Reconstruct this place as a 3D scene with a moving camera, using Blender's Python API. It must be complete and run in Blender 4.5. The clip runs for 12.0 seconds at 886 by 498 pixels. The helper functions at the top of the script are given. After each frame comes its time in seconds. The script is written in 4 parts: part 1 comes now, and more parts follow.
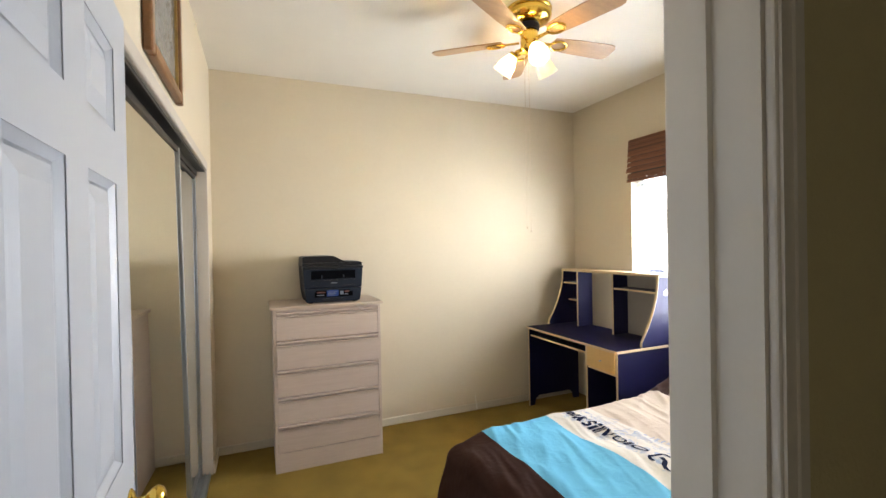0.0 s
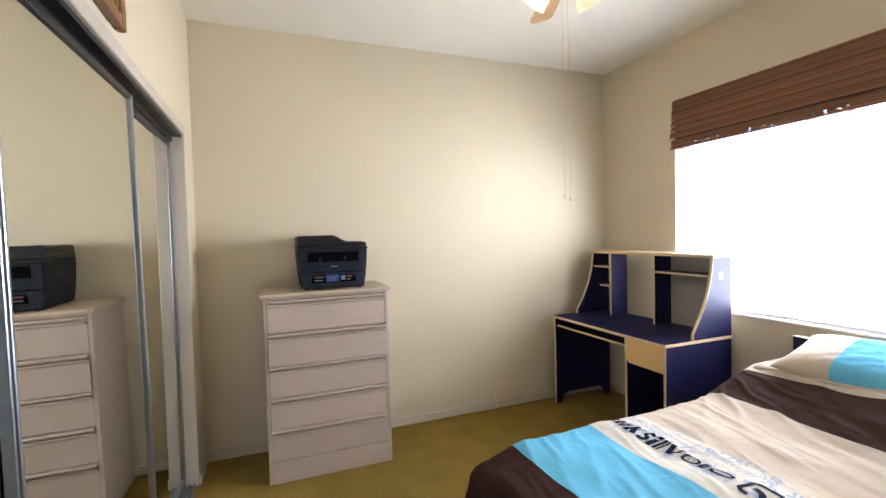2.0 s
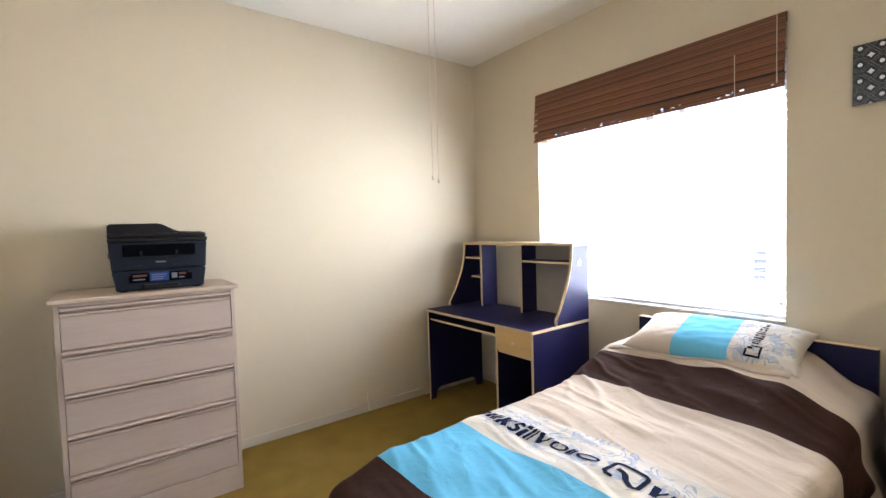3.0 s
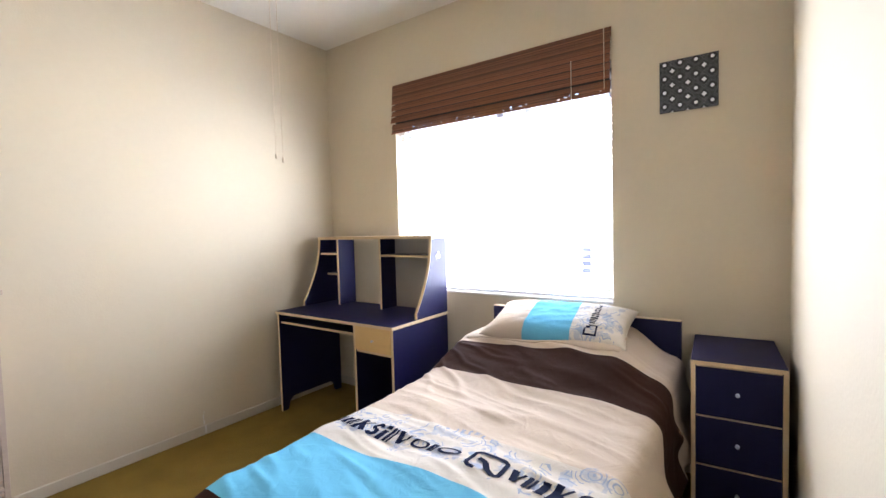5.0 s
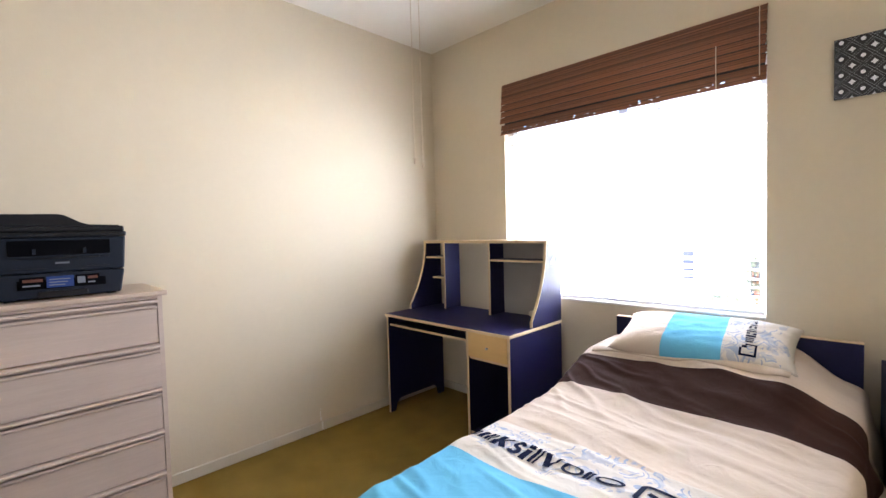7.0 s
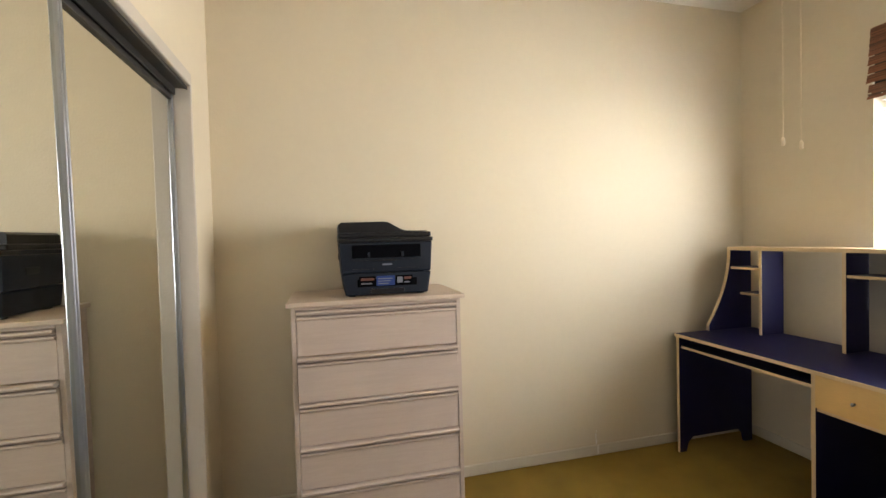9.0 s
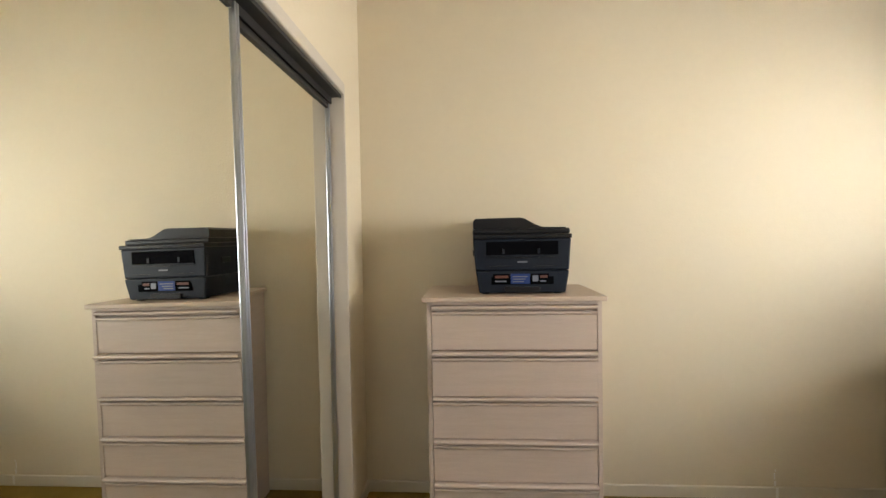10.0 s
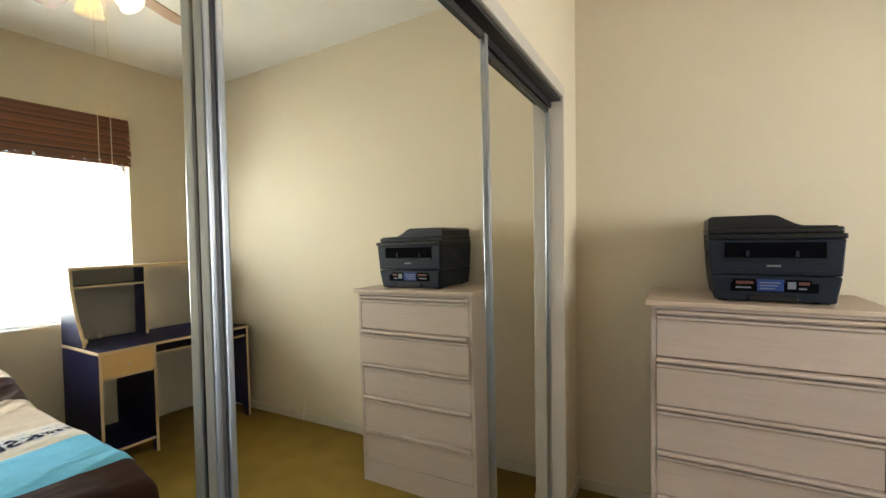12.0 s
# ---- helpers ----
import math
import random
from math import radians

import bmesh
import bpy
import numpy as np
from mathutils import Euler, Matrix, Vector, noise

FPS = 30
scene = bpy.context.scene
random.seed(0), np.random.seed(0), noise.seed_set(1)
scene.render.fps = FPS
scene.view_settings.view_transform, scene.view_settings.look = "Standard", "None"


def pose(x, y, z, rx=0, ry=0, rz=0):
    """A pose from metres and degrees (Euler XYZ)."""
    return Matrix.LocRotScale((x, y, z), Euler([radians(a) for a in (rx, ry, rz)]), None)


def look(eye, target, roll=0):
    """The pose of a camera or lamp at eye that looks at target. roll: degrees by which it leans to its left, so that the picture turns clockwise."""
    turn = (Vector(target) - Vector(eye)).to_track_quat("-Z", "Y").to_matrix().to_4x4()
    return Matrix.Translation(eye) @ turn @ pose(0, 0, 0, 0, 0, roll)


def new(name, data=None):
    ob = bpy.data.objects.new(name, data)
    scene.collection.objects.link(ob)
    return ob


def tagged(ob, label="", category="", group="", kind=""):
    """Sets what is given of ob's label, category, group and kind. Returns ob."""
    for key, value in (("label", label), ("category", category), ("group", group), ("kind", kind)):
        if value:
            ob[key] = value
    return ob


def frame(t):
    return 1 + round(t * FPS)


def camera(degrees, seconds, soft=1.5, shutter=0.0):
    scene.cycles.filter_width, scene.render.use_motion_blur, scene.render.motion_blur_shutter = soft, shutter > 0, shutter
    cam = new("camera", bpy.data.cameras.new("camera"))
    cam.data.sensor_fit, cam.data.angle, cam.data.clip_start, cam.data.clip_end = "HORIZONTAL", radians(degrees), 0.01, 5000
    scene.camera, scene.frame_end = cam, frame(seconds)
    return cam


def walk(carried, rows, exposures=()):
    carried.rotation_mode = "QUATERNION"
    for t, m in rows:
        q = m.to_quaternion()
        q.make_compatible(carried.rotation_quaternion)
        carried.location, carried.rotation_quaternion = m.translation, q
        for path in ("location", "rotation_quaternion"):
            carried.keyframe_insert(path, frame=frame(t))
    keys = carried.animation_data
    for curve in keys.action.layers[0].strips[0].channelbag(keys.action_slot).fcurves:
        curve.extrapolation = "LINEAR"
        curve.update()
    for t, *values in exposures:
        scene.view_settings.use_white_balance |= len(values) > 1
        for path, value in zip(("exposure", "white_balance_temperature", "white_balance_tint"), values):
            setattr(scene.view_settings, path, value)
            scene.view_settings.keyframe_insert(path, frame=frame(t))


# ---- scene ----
cam = camera(90.4, 12.0)
PATH = [
    (0, (0.296, 0.056, 1.478), (1.064, 1.902, 1.464), -1.1),
    (0.3, (0.270, 0.086, 1.449), (1.018, 1.941, 1.433), -1.1),
    (0.5, (0.267, 0.116, 1.433), (0.970, 1.988, 1.415), -1.1),
    (1, (0.276, 0.225, 1.410), (0.916, 2.120, 1.353), -1.1),
    (1.5, (0.346, 0.363, 1.415), (0.977, 2.259, 1.352), -1.4),
    (2, (0.425, 0.472, 1.408), (1.148, 2.336, 1.343), -1.5),
    (2.5, (0.498, 0.561, 1.378), (1.505, 2.288, 1.303), -1.7),
    (3, (0.581, 0.63, 1.349), (1.781, 2.227, 1.262), -1.7),
    (3.5, (0.626, 0.675, 1.317), (1.964, 2.16, 1.224), -1.7),
    (5.5, (0.693, 0.737, 1.29), (2.352, 1.849, 1.192), -1.6),
    (6, (0.682, 0.789, 1.298), (2.336, 1.91, 1.205), -1.5),
    (6.5, (0.637, 0.862, 1.32), (2.212, 2.091, 1.224), -1.6),
    (7, (0.603, 0.948, 1.318), (2.019, 2.357, 1.233), -1.6),
    (9, (0.525, 1.258, 1.343), (1.024, 3.194, 1.293), -1.5),
    (9.5, (0.553, 1.297, 1.343), (0.707, 3.29, 1.298), -1.4),
    (10, (0.552, 1.315, 1.341), (0.426, 3.31, 1.291), -1.0),
    (10.5, (0.538, 1.301, 1.341), (0.14, 3.261, 1.291), -0.9),
    (11, (0.498, 1.267, 1.353), (-0.118, 3.169, 1.295), -0.9),
    (11.5, (0.465, 1.23, 1.364), (-0.333, 3.063, 1.298), -1.0),
    (12, (0.459, 1.201, 1.356), (-0.483, 2.965, 1.303), -0.8),
]
EXPOSURE = 3.02
walk(cam, [(t, look(eye, target, roll)) for t, eye, target, roll in PATH],
     exposures=[(0, EXPOSURE, 6500, 11), (2.5, EXPOSURE, 6050, 13), (7.0, EXPOSURE, 5980, 17), (9.2, EXPOSURE - 0.10, 6850, 11), (10.7, EXPOSURE - 0.18, 6900, 9), (12, EXPOSURE - 0.2, 6650, 6)])

# ---- world, sun, large lights ----
world = bpy.data.worlds.new("sky")
scene.world = world
world.use_nodes = True
wn = world.node_tree
sky = wn.nodes.new("ShaderNodeTexSky")
sky.sky_type = "NISHITA"
sky.sun_disc = False
SUN_EL, SUN_AZ = radians(52), radians(262)
sky.sun_elevation, sky.sun_rotation = SUN_EL, SUN_AZ
wn.links.new(sky.outputs[0], wn.nodes["Background"].inputs[0])
wn.nodes["Background"].inputs[1].default_value = 0.15

sun = new("sun", bpy.data.lights.new("sun", "SUN"))
sun.data.energy, sun.data.angle, sun.data.color = 5.0, radians(0.5), (1.0, 0.95, 0.87)
sun_dir = Vector((math.sin(SUN_AZ) * math.cos(SUN_EL), math.cos(SUN_AZ) * math.cos(SUN_EL), math.sin(SUN_EL)))
sun.matrix_world = look(sun_dir * 20, (0, 0, 0))

WIN_Y0, WIN_Y1, WIN_Z0, WIN_Z1 = 1.335, 2.870, 0.842, 2.17
ROOM_X, FAR_Y, NEAR_Y, CEIL = 3.195, 3.600, 0.567, 2.775
WEST_X = -0.018
HALL_Y = 0.430

WIN_MID = (WIN_Y0 + WIN_Y1) / 2
for z in (1.06, 1.42, 1.78):
    # the sky's light, entering through the opening, a little more downwards than up
    winlight = new("window_daylight", bpy.data.lights.new("window_daylight", "AREA"))
    winlight.data.shape, winlight.data.size, winlight.data.size_y = "RECTANGLE", 1.50, 0.35
    winlight.data.energy, winlight.data.color, winlight.data.spread = 5.6, (0.92, 0.97, 1.03), radians(180)
    winlight.matrix_world = look((ROOM_X + 0.082, WIN_MID, z), (ROOM_X - 3.0, WIN_MID, z - 0.4))

# Unseen fill lamp added to lift the hall; no source is known there.
halllight = new("hall_fill", bpy.data.lights.new("hall_fill", "AREA"))
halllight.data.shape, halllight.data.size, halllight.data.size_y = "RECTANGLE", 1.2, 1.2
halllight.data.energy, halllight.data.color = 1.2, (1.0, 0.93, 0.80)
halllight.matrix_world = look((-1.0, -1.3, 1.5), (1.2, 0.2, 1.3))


# ---- materials ----
def mat(name, color, rough=0.6, metal=0.0, var=0.06, scale=6.0, fine=120.0, bump=0.05, bump_scale=200.0, coat=0.0,
        stretch=(1, 1, 1), spec=0.5):
    """A surface with two scales of colour change and fine relief, in metres."""
    m = bpy.data.materials.new(name)
    m.use_nodes = True
    nt = m.node_tree
    b = nt.nodes["Principled BSDF"]
    b.inputs["Roughness"].default_value = rough
    b.inputs["Metallic"].default_value = metal
    b.inputs["Coat Weight"].default_value = coat
    b.inputs["Specular IOR Level"].default_value = spec
    tc = nt.nodes.new("ShaderNodeTexCoord")
    mp = nt.nodes.new("ShaderNodeMapping")
    mp.inputs["Scale"].default_value = stretch
    nt.links.new(tc.outputs["Object"], mp.inputs[0])
    n1 = nt.nodes.new("ShaderNodeTexNoise")
    n1.inputs["Scale"].default_value = scale
    n1.inputs["Detail"].default_value = 4
    n2 = nt.nodes.new("ShaderNodeTexNoise")
    n2.inputs["Scale"].default_value = fine
    n2.inputs["Detail"].default_value = 3
    for n in (n1, n2):
        nt.links.new(mp.outputs[0], n.inputs["Vector"])
    add = nt.nodes.new("ShaderNodeMath")
    add.operation = "ADD"
    nt.links.new(n1.outputs[0], add.inputs[0])
    nt.links.new(n2.outputs[0], add.inputs[1])
    rng = nt.nodes.new("ShaderNodeMapRange")
    rng.inputs["From Min"].default_value, rng.inputs["From Max"].default_value = 0.6, 1.4
    rng.inputs["To Min"].default_value, rng.inputs["To Max"].default_value = 1 - var, 1 + var
    nt.links.new(add.outputs[0], rng.inputs["Value"])
    mul = nt.nodes.new("ShaderNodeVectorMath")
    mul.operation = "SCALE"
    mul.inputs[0].default_value = color
    nt.links.new(rng.outputs[0], mul.inputs["Scale"])
    nt.links.new(mul.outputs[0], b.inputs["Base Color"])
    if bump:
        n3 = nt.nodes.new("ShaderNodeTexNoise")
        n3.inputs["Scale"].default_value = bump_scale
        n3.inputs["Detail"].default_value = 2
        nt.links.new(mp.outputs[0], n3.inputs["Vector"])
        bp = nt.nodes.new("ShaderNodeBump")
        bp.inputs["Strength"].default_value = bump
        bp.inputs["Distance"].default_value = 0.004
        nt.links.new(n3.outputs[0], bp.inputs["Height"])
        nt.links.new(bp.outputs[0], b.inputs["Normal"])
    return m


M_WALL = mat("cream_wall_paint", (0.585, 0.50, 0.362), 0.75, var=0.02, scale=1.5, fine=30, bump=0.15, bump_scale=90)
M_BASE = mat("baseboard_paint", (0.54, 0.48, 0.38), 0.5, var=0.02, bump=0.05, bump_scale=60)
M_WRAP = mat("closet_trim_paint", (0.46, 0.40, 0.33), 0.6, var=0.02, bump=0.1, bump_scale=60)
M_CEIL = mat("ceiling_paint", (0.76, 0.71, 0.62), 0.85, var=0.02, bump=0.3, bump_scale=80)
M_HALL = mat("hall_wall_paint", (0.56, 0.50, 0.31), 0.75, var=0.03, bump=0.4, bump_scale=100)
M_TRIM = mat("white_trim_paint", (0.68, 0.645, 0.595), 0.4, var=0.015, bump=0.04, bump_scale=60)
# A white door; its dim bluish daylight is put into this colour.
M_DOOR = mat("door_white_dimmed_blue", (0.40, 0.42, 0.46), 0.38, var=0.015, bump=0.07, bump_scale=40, stretch=(6, 6, 0.5))
M_CARPET = mat("tan_carpet", (0.235, 0.155, 0.034), 0.95, var=0.22, scale=5, fine=260, bump=1.0, bump_scale=420, spec=0.1)
M_NAVY = mat("navy_laminate", (0.0052, 0.0046, 0.040), 0.52, var=0.06, bump=0.04, bump_scale=500, spec=0.26)
M_BEECH = mat("beech_edging", (0.60, 0.44, 0.25), 0.5, var=0.06, scale=8, fine=60, stretch=(1, 1, 1), bump=0.03)
M_BEECHD = mat("beech_drawer_front", (0.62, 0.40, 0.155), 0.45, var=0.07, scale=3, fine=40, stretch=(1, 1, 8), bump=0.04)
M_OAK = mat("pickled_oak", (0.46, 0.362, 0.298), 0.5, var=0.08, scale=4, fine=45, stretch=(1, 1, 14), bump=0.12, bump_scale=120)
for n in M_OAK.node_tree.nodes:
    if n.type == "TEX_NOISE":
        n.inputs["Distortion"].default_value = 1.1
M_OAKTOP = mat("pickled_oak_top", (0.50, 0.385, 0.295), 0.42, var=0.10, scale=3, fine=30, stretch=(1, 12, 1), bump=0.1, bump_scale=100)
M_BRASS = mat("polished_brass", (0.72, 0.50, 0.10), 0.18, 1.0, var=0.03, bump=0.0)
M_STEEL = mat("satin_aluminium", (0.46, 0.49, 0.54), 0.28, 1.0, var=0.03, bump=0.02, stretch=(1, 1, 0.05))
# The same satin aluminium; the rear door's shade is put into this colour.
M_DARKM = mat("aluminium_shade_in_colour", (0.045, 0.05, 0.058), 0.3, 1.0, var=0.05, bump=0.02, stretch=(1, 1, 0.05))
M_TRACK = mat("dark_bronze_track", (0.035, 0.032, 0.030), 0.45, 0.4, var=0.06)
M_BLACKP = mat("black_plastic", (0.007, 0.007, 0.009), 0.35, var=0.05, bump=0.1, bump_scale=900, spec=0.35)
M_SLATE = mat("slate_grey_plastic", (0.007, 0.0105, 0.019), 0.5, var=0.04, bump=0.1, bump_scale=900, spec=0.28)
M_BAMBOO = mat("brown_bamboo_reed", (0.17, 0.062, 0.026), 0.6, var=0.35, scale=14, fine=90, stretch=(1, 0.12, 30), bump=0.3, bump_scale=60)
nt = M_BAMBOO.node_tree
geo = nt.nodes.new("ShaderNodeNewGeometry")
mr = nt.nodes.new("ShaderNodeMapRange")
mr.inputs["To Min"].default_value, mr.inputs["To Max"].default_value = 0.45, 1.45
nt.links.new(geo.outputs["Random Per Island"], mr.inputs["Value"])
vm = nt.nodes.new("ShaderNodeVectorMath")
vm.operation = "SCALE"
link = nt.nodes["Principled BSDF"].inputs["Base Color"].links[0]
nt.links.new(link.from_socket, vm.inputs[0])
nt.links.new(mr.outputs[0], vm.inputs["Scale"])
nt.links.new(vm.outputs[0], nt.nodes["Principled BSDF"].inputs["Base Color"])
M_CORD = mat("cream_cord", (0.60, 0.50, 0.36), 0.7, var=0.05)
M_BLADE = mat("oak_fan_blade", (0.38, 0.23, 0.12), 0.4, var=0.2, scale=3, fine=40, stretch=(1, 9, 1), bump=0.05)
M_PVC = mat("white_vinyl", (0.80, 0.81, 0.83), 0.4, var=0.01, bump=0.0)
M_STUCCO = mat("pale_stucco", (0.74, 0.71, 0.66), 0.9, var=0.05, bump=0.4, bump_scale=60)
M_ROOF = mat("pale_roof_tile", (0.55, 0.48, 0.42), 0.8, var=0.2, scale=4, fine=20, bump=0.5, bump_scale=20)
M_GROUND = mat("dry_gravel_ground", (0.50, 0.47, 0.42), 0.95, var=0.15, scale=2, fine=40, bump=0.5, bump_scale=30)
M_INK = mat("navy_print", (0.006, 0.010, 0.034), 0.85, var=0.1, bump=0.1, spec=0.05)
M_WHITE = mat("white_plastic", (0.78, 0.78, 0.76), 0.4, var=0.01, bump=0.0)
M_FRAME = mat("carved_walnut_gilt", (0.17, 0.075, 0.025), 0.35, var=0.3, scale=20, fine=100, bump=0.2)
M_GILT = mat("gilt_slip", (0.50, 0.34, 0.12), 0.35, 0.6, var=0.2, scale=30)
M_MATTRESS = mat("mattress_ticking", (0.70, 0.68, 0.62), 0.8, var=0.03)
M_SHEET = mat("cream_cotton", (0.52, 0.43, 0.345), 0.85, var=0.03, bump=0.1, bump_scale=300, spec=0.08)
M_BLUESTK = mat("blue_sticker", (0.003, 0.028, 0.16), 0.6, var=0.05, bump=0.0)
M_DIMPRINT = mat("grey_print", (0.16, 0.17, 0.20), 0.5, var=0.05, bump=0.0)
M_ORSTK = mat("orange_print", (0.11, 0.035, 0.02), 0.4, var=0.1, bump=0.0)
# White vinyl again, greyed to hold the shade on its backlit face.
M_SASH = mat("vinyl_shade_in_colour", (0.50, 0.50, 0.54), 0.5, var=0.01, bump=0.0)
# Shade of the printer's paper slot put into colour; also the black stickers.
M_HOLE = mat("slot_shade_and_sticker_black", (0.002, 0.002, 0.003), 0.9, var=0.0, bump=0.0, spec=0.05)
M_TAUPE = mat("taupe_hardboard", (0.30, 0.26, 0.22), 0.7, var=0.03)
M_PANE = mat("dark_window_pane", (0.05, 0.06, 0.09), 0.1, var=0.05, bump=0.0)
M_LEAF = mat("shrub_leaf", (0.11, 0.13, 0.08), 0.7, var=0.3, scale=20, bump=0.2)


def mirror_material():
    m = bpy.data.materials.new("silvered_mirror")
    m.use_nodes = True
    b = m.node_tree.nodes["Principled BSDF"]
    b.inputs["Metallic"].default_value = 1.0
    b.inputs["Roughness"].default_value = 0.01
    b.inputs["Base Color"].default_value = (0.86, 0.87, 0.82, 1)
    return m


def glass_material():
    m = bpy.data.materials.new("clear_glass")
    m.use_nodes = True
    b = m.node_tree.nodes["Principled BSDF"]
    b.inputs["Transmission Weight"].default_value = 1.0
    b.inputs["Roughness"].default_value = 0.0
    b.inputs["IOR"].default_value = 1.45
    return m


def glow_material(name, color, strength):
    m = bpy.data.materials.new(name)
    m.use_nodes = True
    b = m.node_tree.nodes["Principled BSDF"]
    b.inputs["Base Color"].default_value = (*color, 1)
    b.inputs["Emission Color"].default_value = (*color, 1)
    b.inputs["Emission Strength"].default_value = strength
    return m


def shade_material():
    m = bpy.data.materials.new("frosted_glass_shade")
    m.use_nodes = True
    nt = m.node_tree
    out = nt.nodes["Material Output"]
    b = nt.nodes["Principled BSDF"]
    b.inputs["Base Color"].default_value = (0.80, 0.75, 0.65, 1)
    b.inputs["Roughness"].default_value = 0.3
    tr = nt.nodes.new("ShaderNodeBsdfTranslucent")
    tr.inputs[0].default_value = (0.95, 0.88, 0.74, 1)
    mx = nt.nodes.new("ShaderNodeMixShader")
    mx.inputs[0].default_value = 0.6
    nt.links.new(b.outputs[0], mx.inputs[1])
    nt.links.new(tr.outputs[0], mx.inputs[2])
    nt.links.new(mx.outputs[0], out.inputs[0])
    return m


def cloth_material(name, bands, last, floral):
    """Cotton with dyed bands along U. bands: (upper limit, colour); floral: U range of the blue-grey flower print."""
    m = bpy.data.materials.new(name)
    m.use_nodes = True
    nt = m.node_tree
    b = nt.nodes["Principled BSDF"]
    b.inputs["Roughness"].default_value = 0.85
    b.inputs["Specular IOR Level"].default_value = 0.08
    uv = nt.nodes.new("ShaderNodeUVMap")
    sep = nt.nodes.new("ShaderNodeSeparateXYZ")
    nt.links.new(uv.outputs[0], sep.inputs[0])
    wob = nt.nodes.new("ShaderNodeTexNoise")
    wob.inputs["Scale"].default_value = 3
    nt.links.new(uv.outputs[0], wob.inputs["Vector"])
    wm = nt.nodes.new("ShaderNodeMath")
    wm.operation = "MULTIPLY_ADD"
    wm.inputs[1].default_value = 0.02
    nt.links.new(wob.outputs[0], wm.inputs[0])
    nt.links.new(sep.outputs[0], wm.inputs[2])
    ramp = nt.nodes.new("ShaderNodeMix")
    cur = None
    nt.nodes.remove(ramp)
    rgb = nt.nodes.new("ShaderNodeRGB")
    rgb.outputs[0].default_value = (*bands[0][1], 1)
    cur = rgb.outputs[0]
    cols = [c for _, c in bands[1:]] + [last]
    for (lim, _), col in zip(bands, cols):
        gt = nt.nodes.new("ShaderNodeMath")
        gt.operation = "GREATER_THAN"
        gt.inputs[1].default_value = lim + 0.01
        nt.links.new(wm.outputs[0], gt.inputs[0])
        mx = nt.nodes.new("ShaderNodeMix")
        mx.data_type = "RGBA"
        nt.links.new(gt.outputs[0], mx.inputs[0])
        nt.links.new(cur, mx.inputs[6])
        mx.inputs[7].default_value = (*col, 1)
        cur = mx.outputs[2]
    # flower print: curled lines over soft pale blots inside a ragged band
    def math_node(kind, a, c=None, cv=0.0):
        n = nt.nodes.new("ShaderNodeMath")
        n.operation = kind
        nt.links.new(a, n.inputs[0])
        if c is not None:
            nt.links.new(c, n.inputs[1])
        else:
            n.inputs[1].default_value = cv
        return n.outputs[0]

    def noise_node(scale, detail=2.0, vec=None):
        n = nt.nodes.new("ShaderNodeTexNoise")
        n.inputs["Scale"].default_value, n.inputs["Detail"].default_value = scale, detail
        nt.links.new(vec or uv.outputs[0], n.inputs["Vector"])
        return n
    wn1 = noise_node(16)
    wsc = nt.nodes.new("ShaderNodeVectorMath")
    wsc.operation = "SCALE"
    wsc.inputs["Scale"].default_value = 0.035
    nt.links.new(wn1.outputs["Color"], wsc.inputs[0])
    wad = nt.nodes.new("ShaderNodeVectorMath")
    nt.links.new(uv.outputs[0], wad.inputs[0])
    nt.links.new(wsc.outputs[0], wad.inputs[1])
    wv = nt.nodes.new("ShaderNodeTexVoronoi")
    wv.inputs["Scale"].default_value = 12
    nt.links.new(wad.outputs[0], wv.inputs["Vector"])
    ringed = math_node("SINE", math_node("MULTIPLY", wv.outputs["Distance"], None, 36))
    curls = math_node("GREATER_THAN", ringed, None, 0.55)
    curls = math_node("MULTIPLY", curls, math_node("GREATER_THAN", noise_node(13, 2).outputs[0], None, 0.50))
    blots = nt.nodes.new("ShaderNodeMapRange")
    blots.inputs["From Min"].default_value, blots.inputs["From Max"].default_value = 0.535, 0.575
    nt.links.new(noise_node(24, 3, wad.outputs[0]).outputs[0], blots.inputs["Value"])
    mid, half = (floral[0] + floral[1]) / 2, (floral[1] - floral[0]) / 2
    ab = math_node("ABSOLUTE", math_node("SUBTRACT", sep.outputs[0], None, mid))
    inside = math_node("LESS_THAN", ab, math_node("MULTIPLY", noise_node(7).outputs[0], None, half * 1.65))
    inside = math_node("MULTIPLY", inside, math_node("GREATER_THAN", sep.outputs[0], None, floral[0] - 0.03))
    amount = math_node("MULTIPLY", math_node("MAXIMUM", math_node("MULTIPLY", curls, None, 0.75), math_node("MULTIPLY", blots.outputs[0], None, 0.45)), inside)
    mf = nt.nodes.new("ShaderNodeMix")
    mf.data_type = "RGBA"
    nt.links.new(amount, mf.inputs[0])
    nt.links.new(cur, mf.inputs[6])
    mf.inputs[7].default_value = (0.22, 0.30, 0.47, 1)
    nt.links.new(mf.outputs[2], b.inputs["Base Color"])
    weave = nt.nodes.new("ShaderNodeTexNoise")
    weave.inputs["Scale"].default_value = 500
    nt.links.new(uv.outputs[0], weave.inputs["Vector"])
    crump = nt.nodes.new("ShaderNodeTexNoise")
    crump.inputs["Scale"].default_value = 14
    crump.inputs["Detail"].default_value = 5
    crump.inputs["Distortion"].default_value = 1.2
    nt.links.new(uv.outputs[0], crump.inputs["Vector"])
    b1 = nt.nodes.new("ShaderNodeBump")
    b1.inputs["Strength"].default_value = 0.15
    b1.inputs["Distance"].default_value = 0.002
    nt.links.new(weave.outputs[0], b1.inputs["Height"])
    b2 = nt.nodes.new("ShaderNodeBump")
    b2.inputs["Strength"].default_value = 0.26
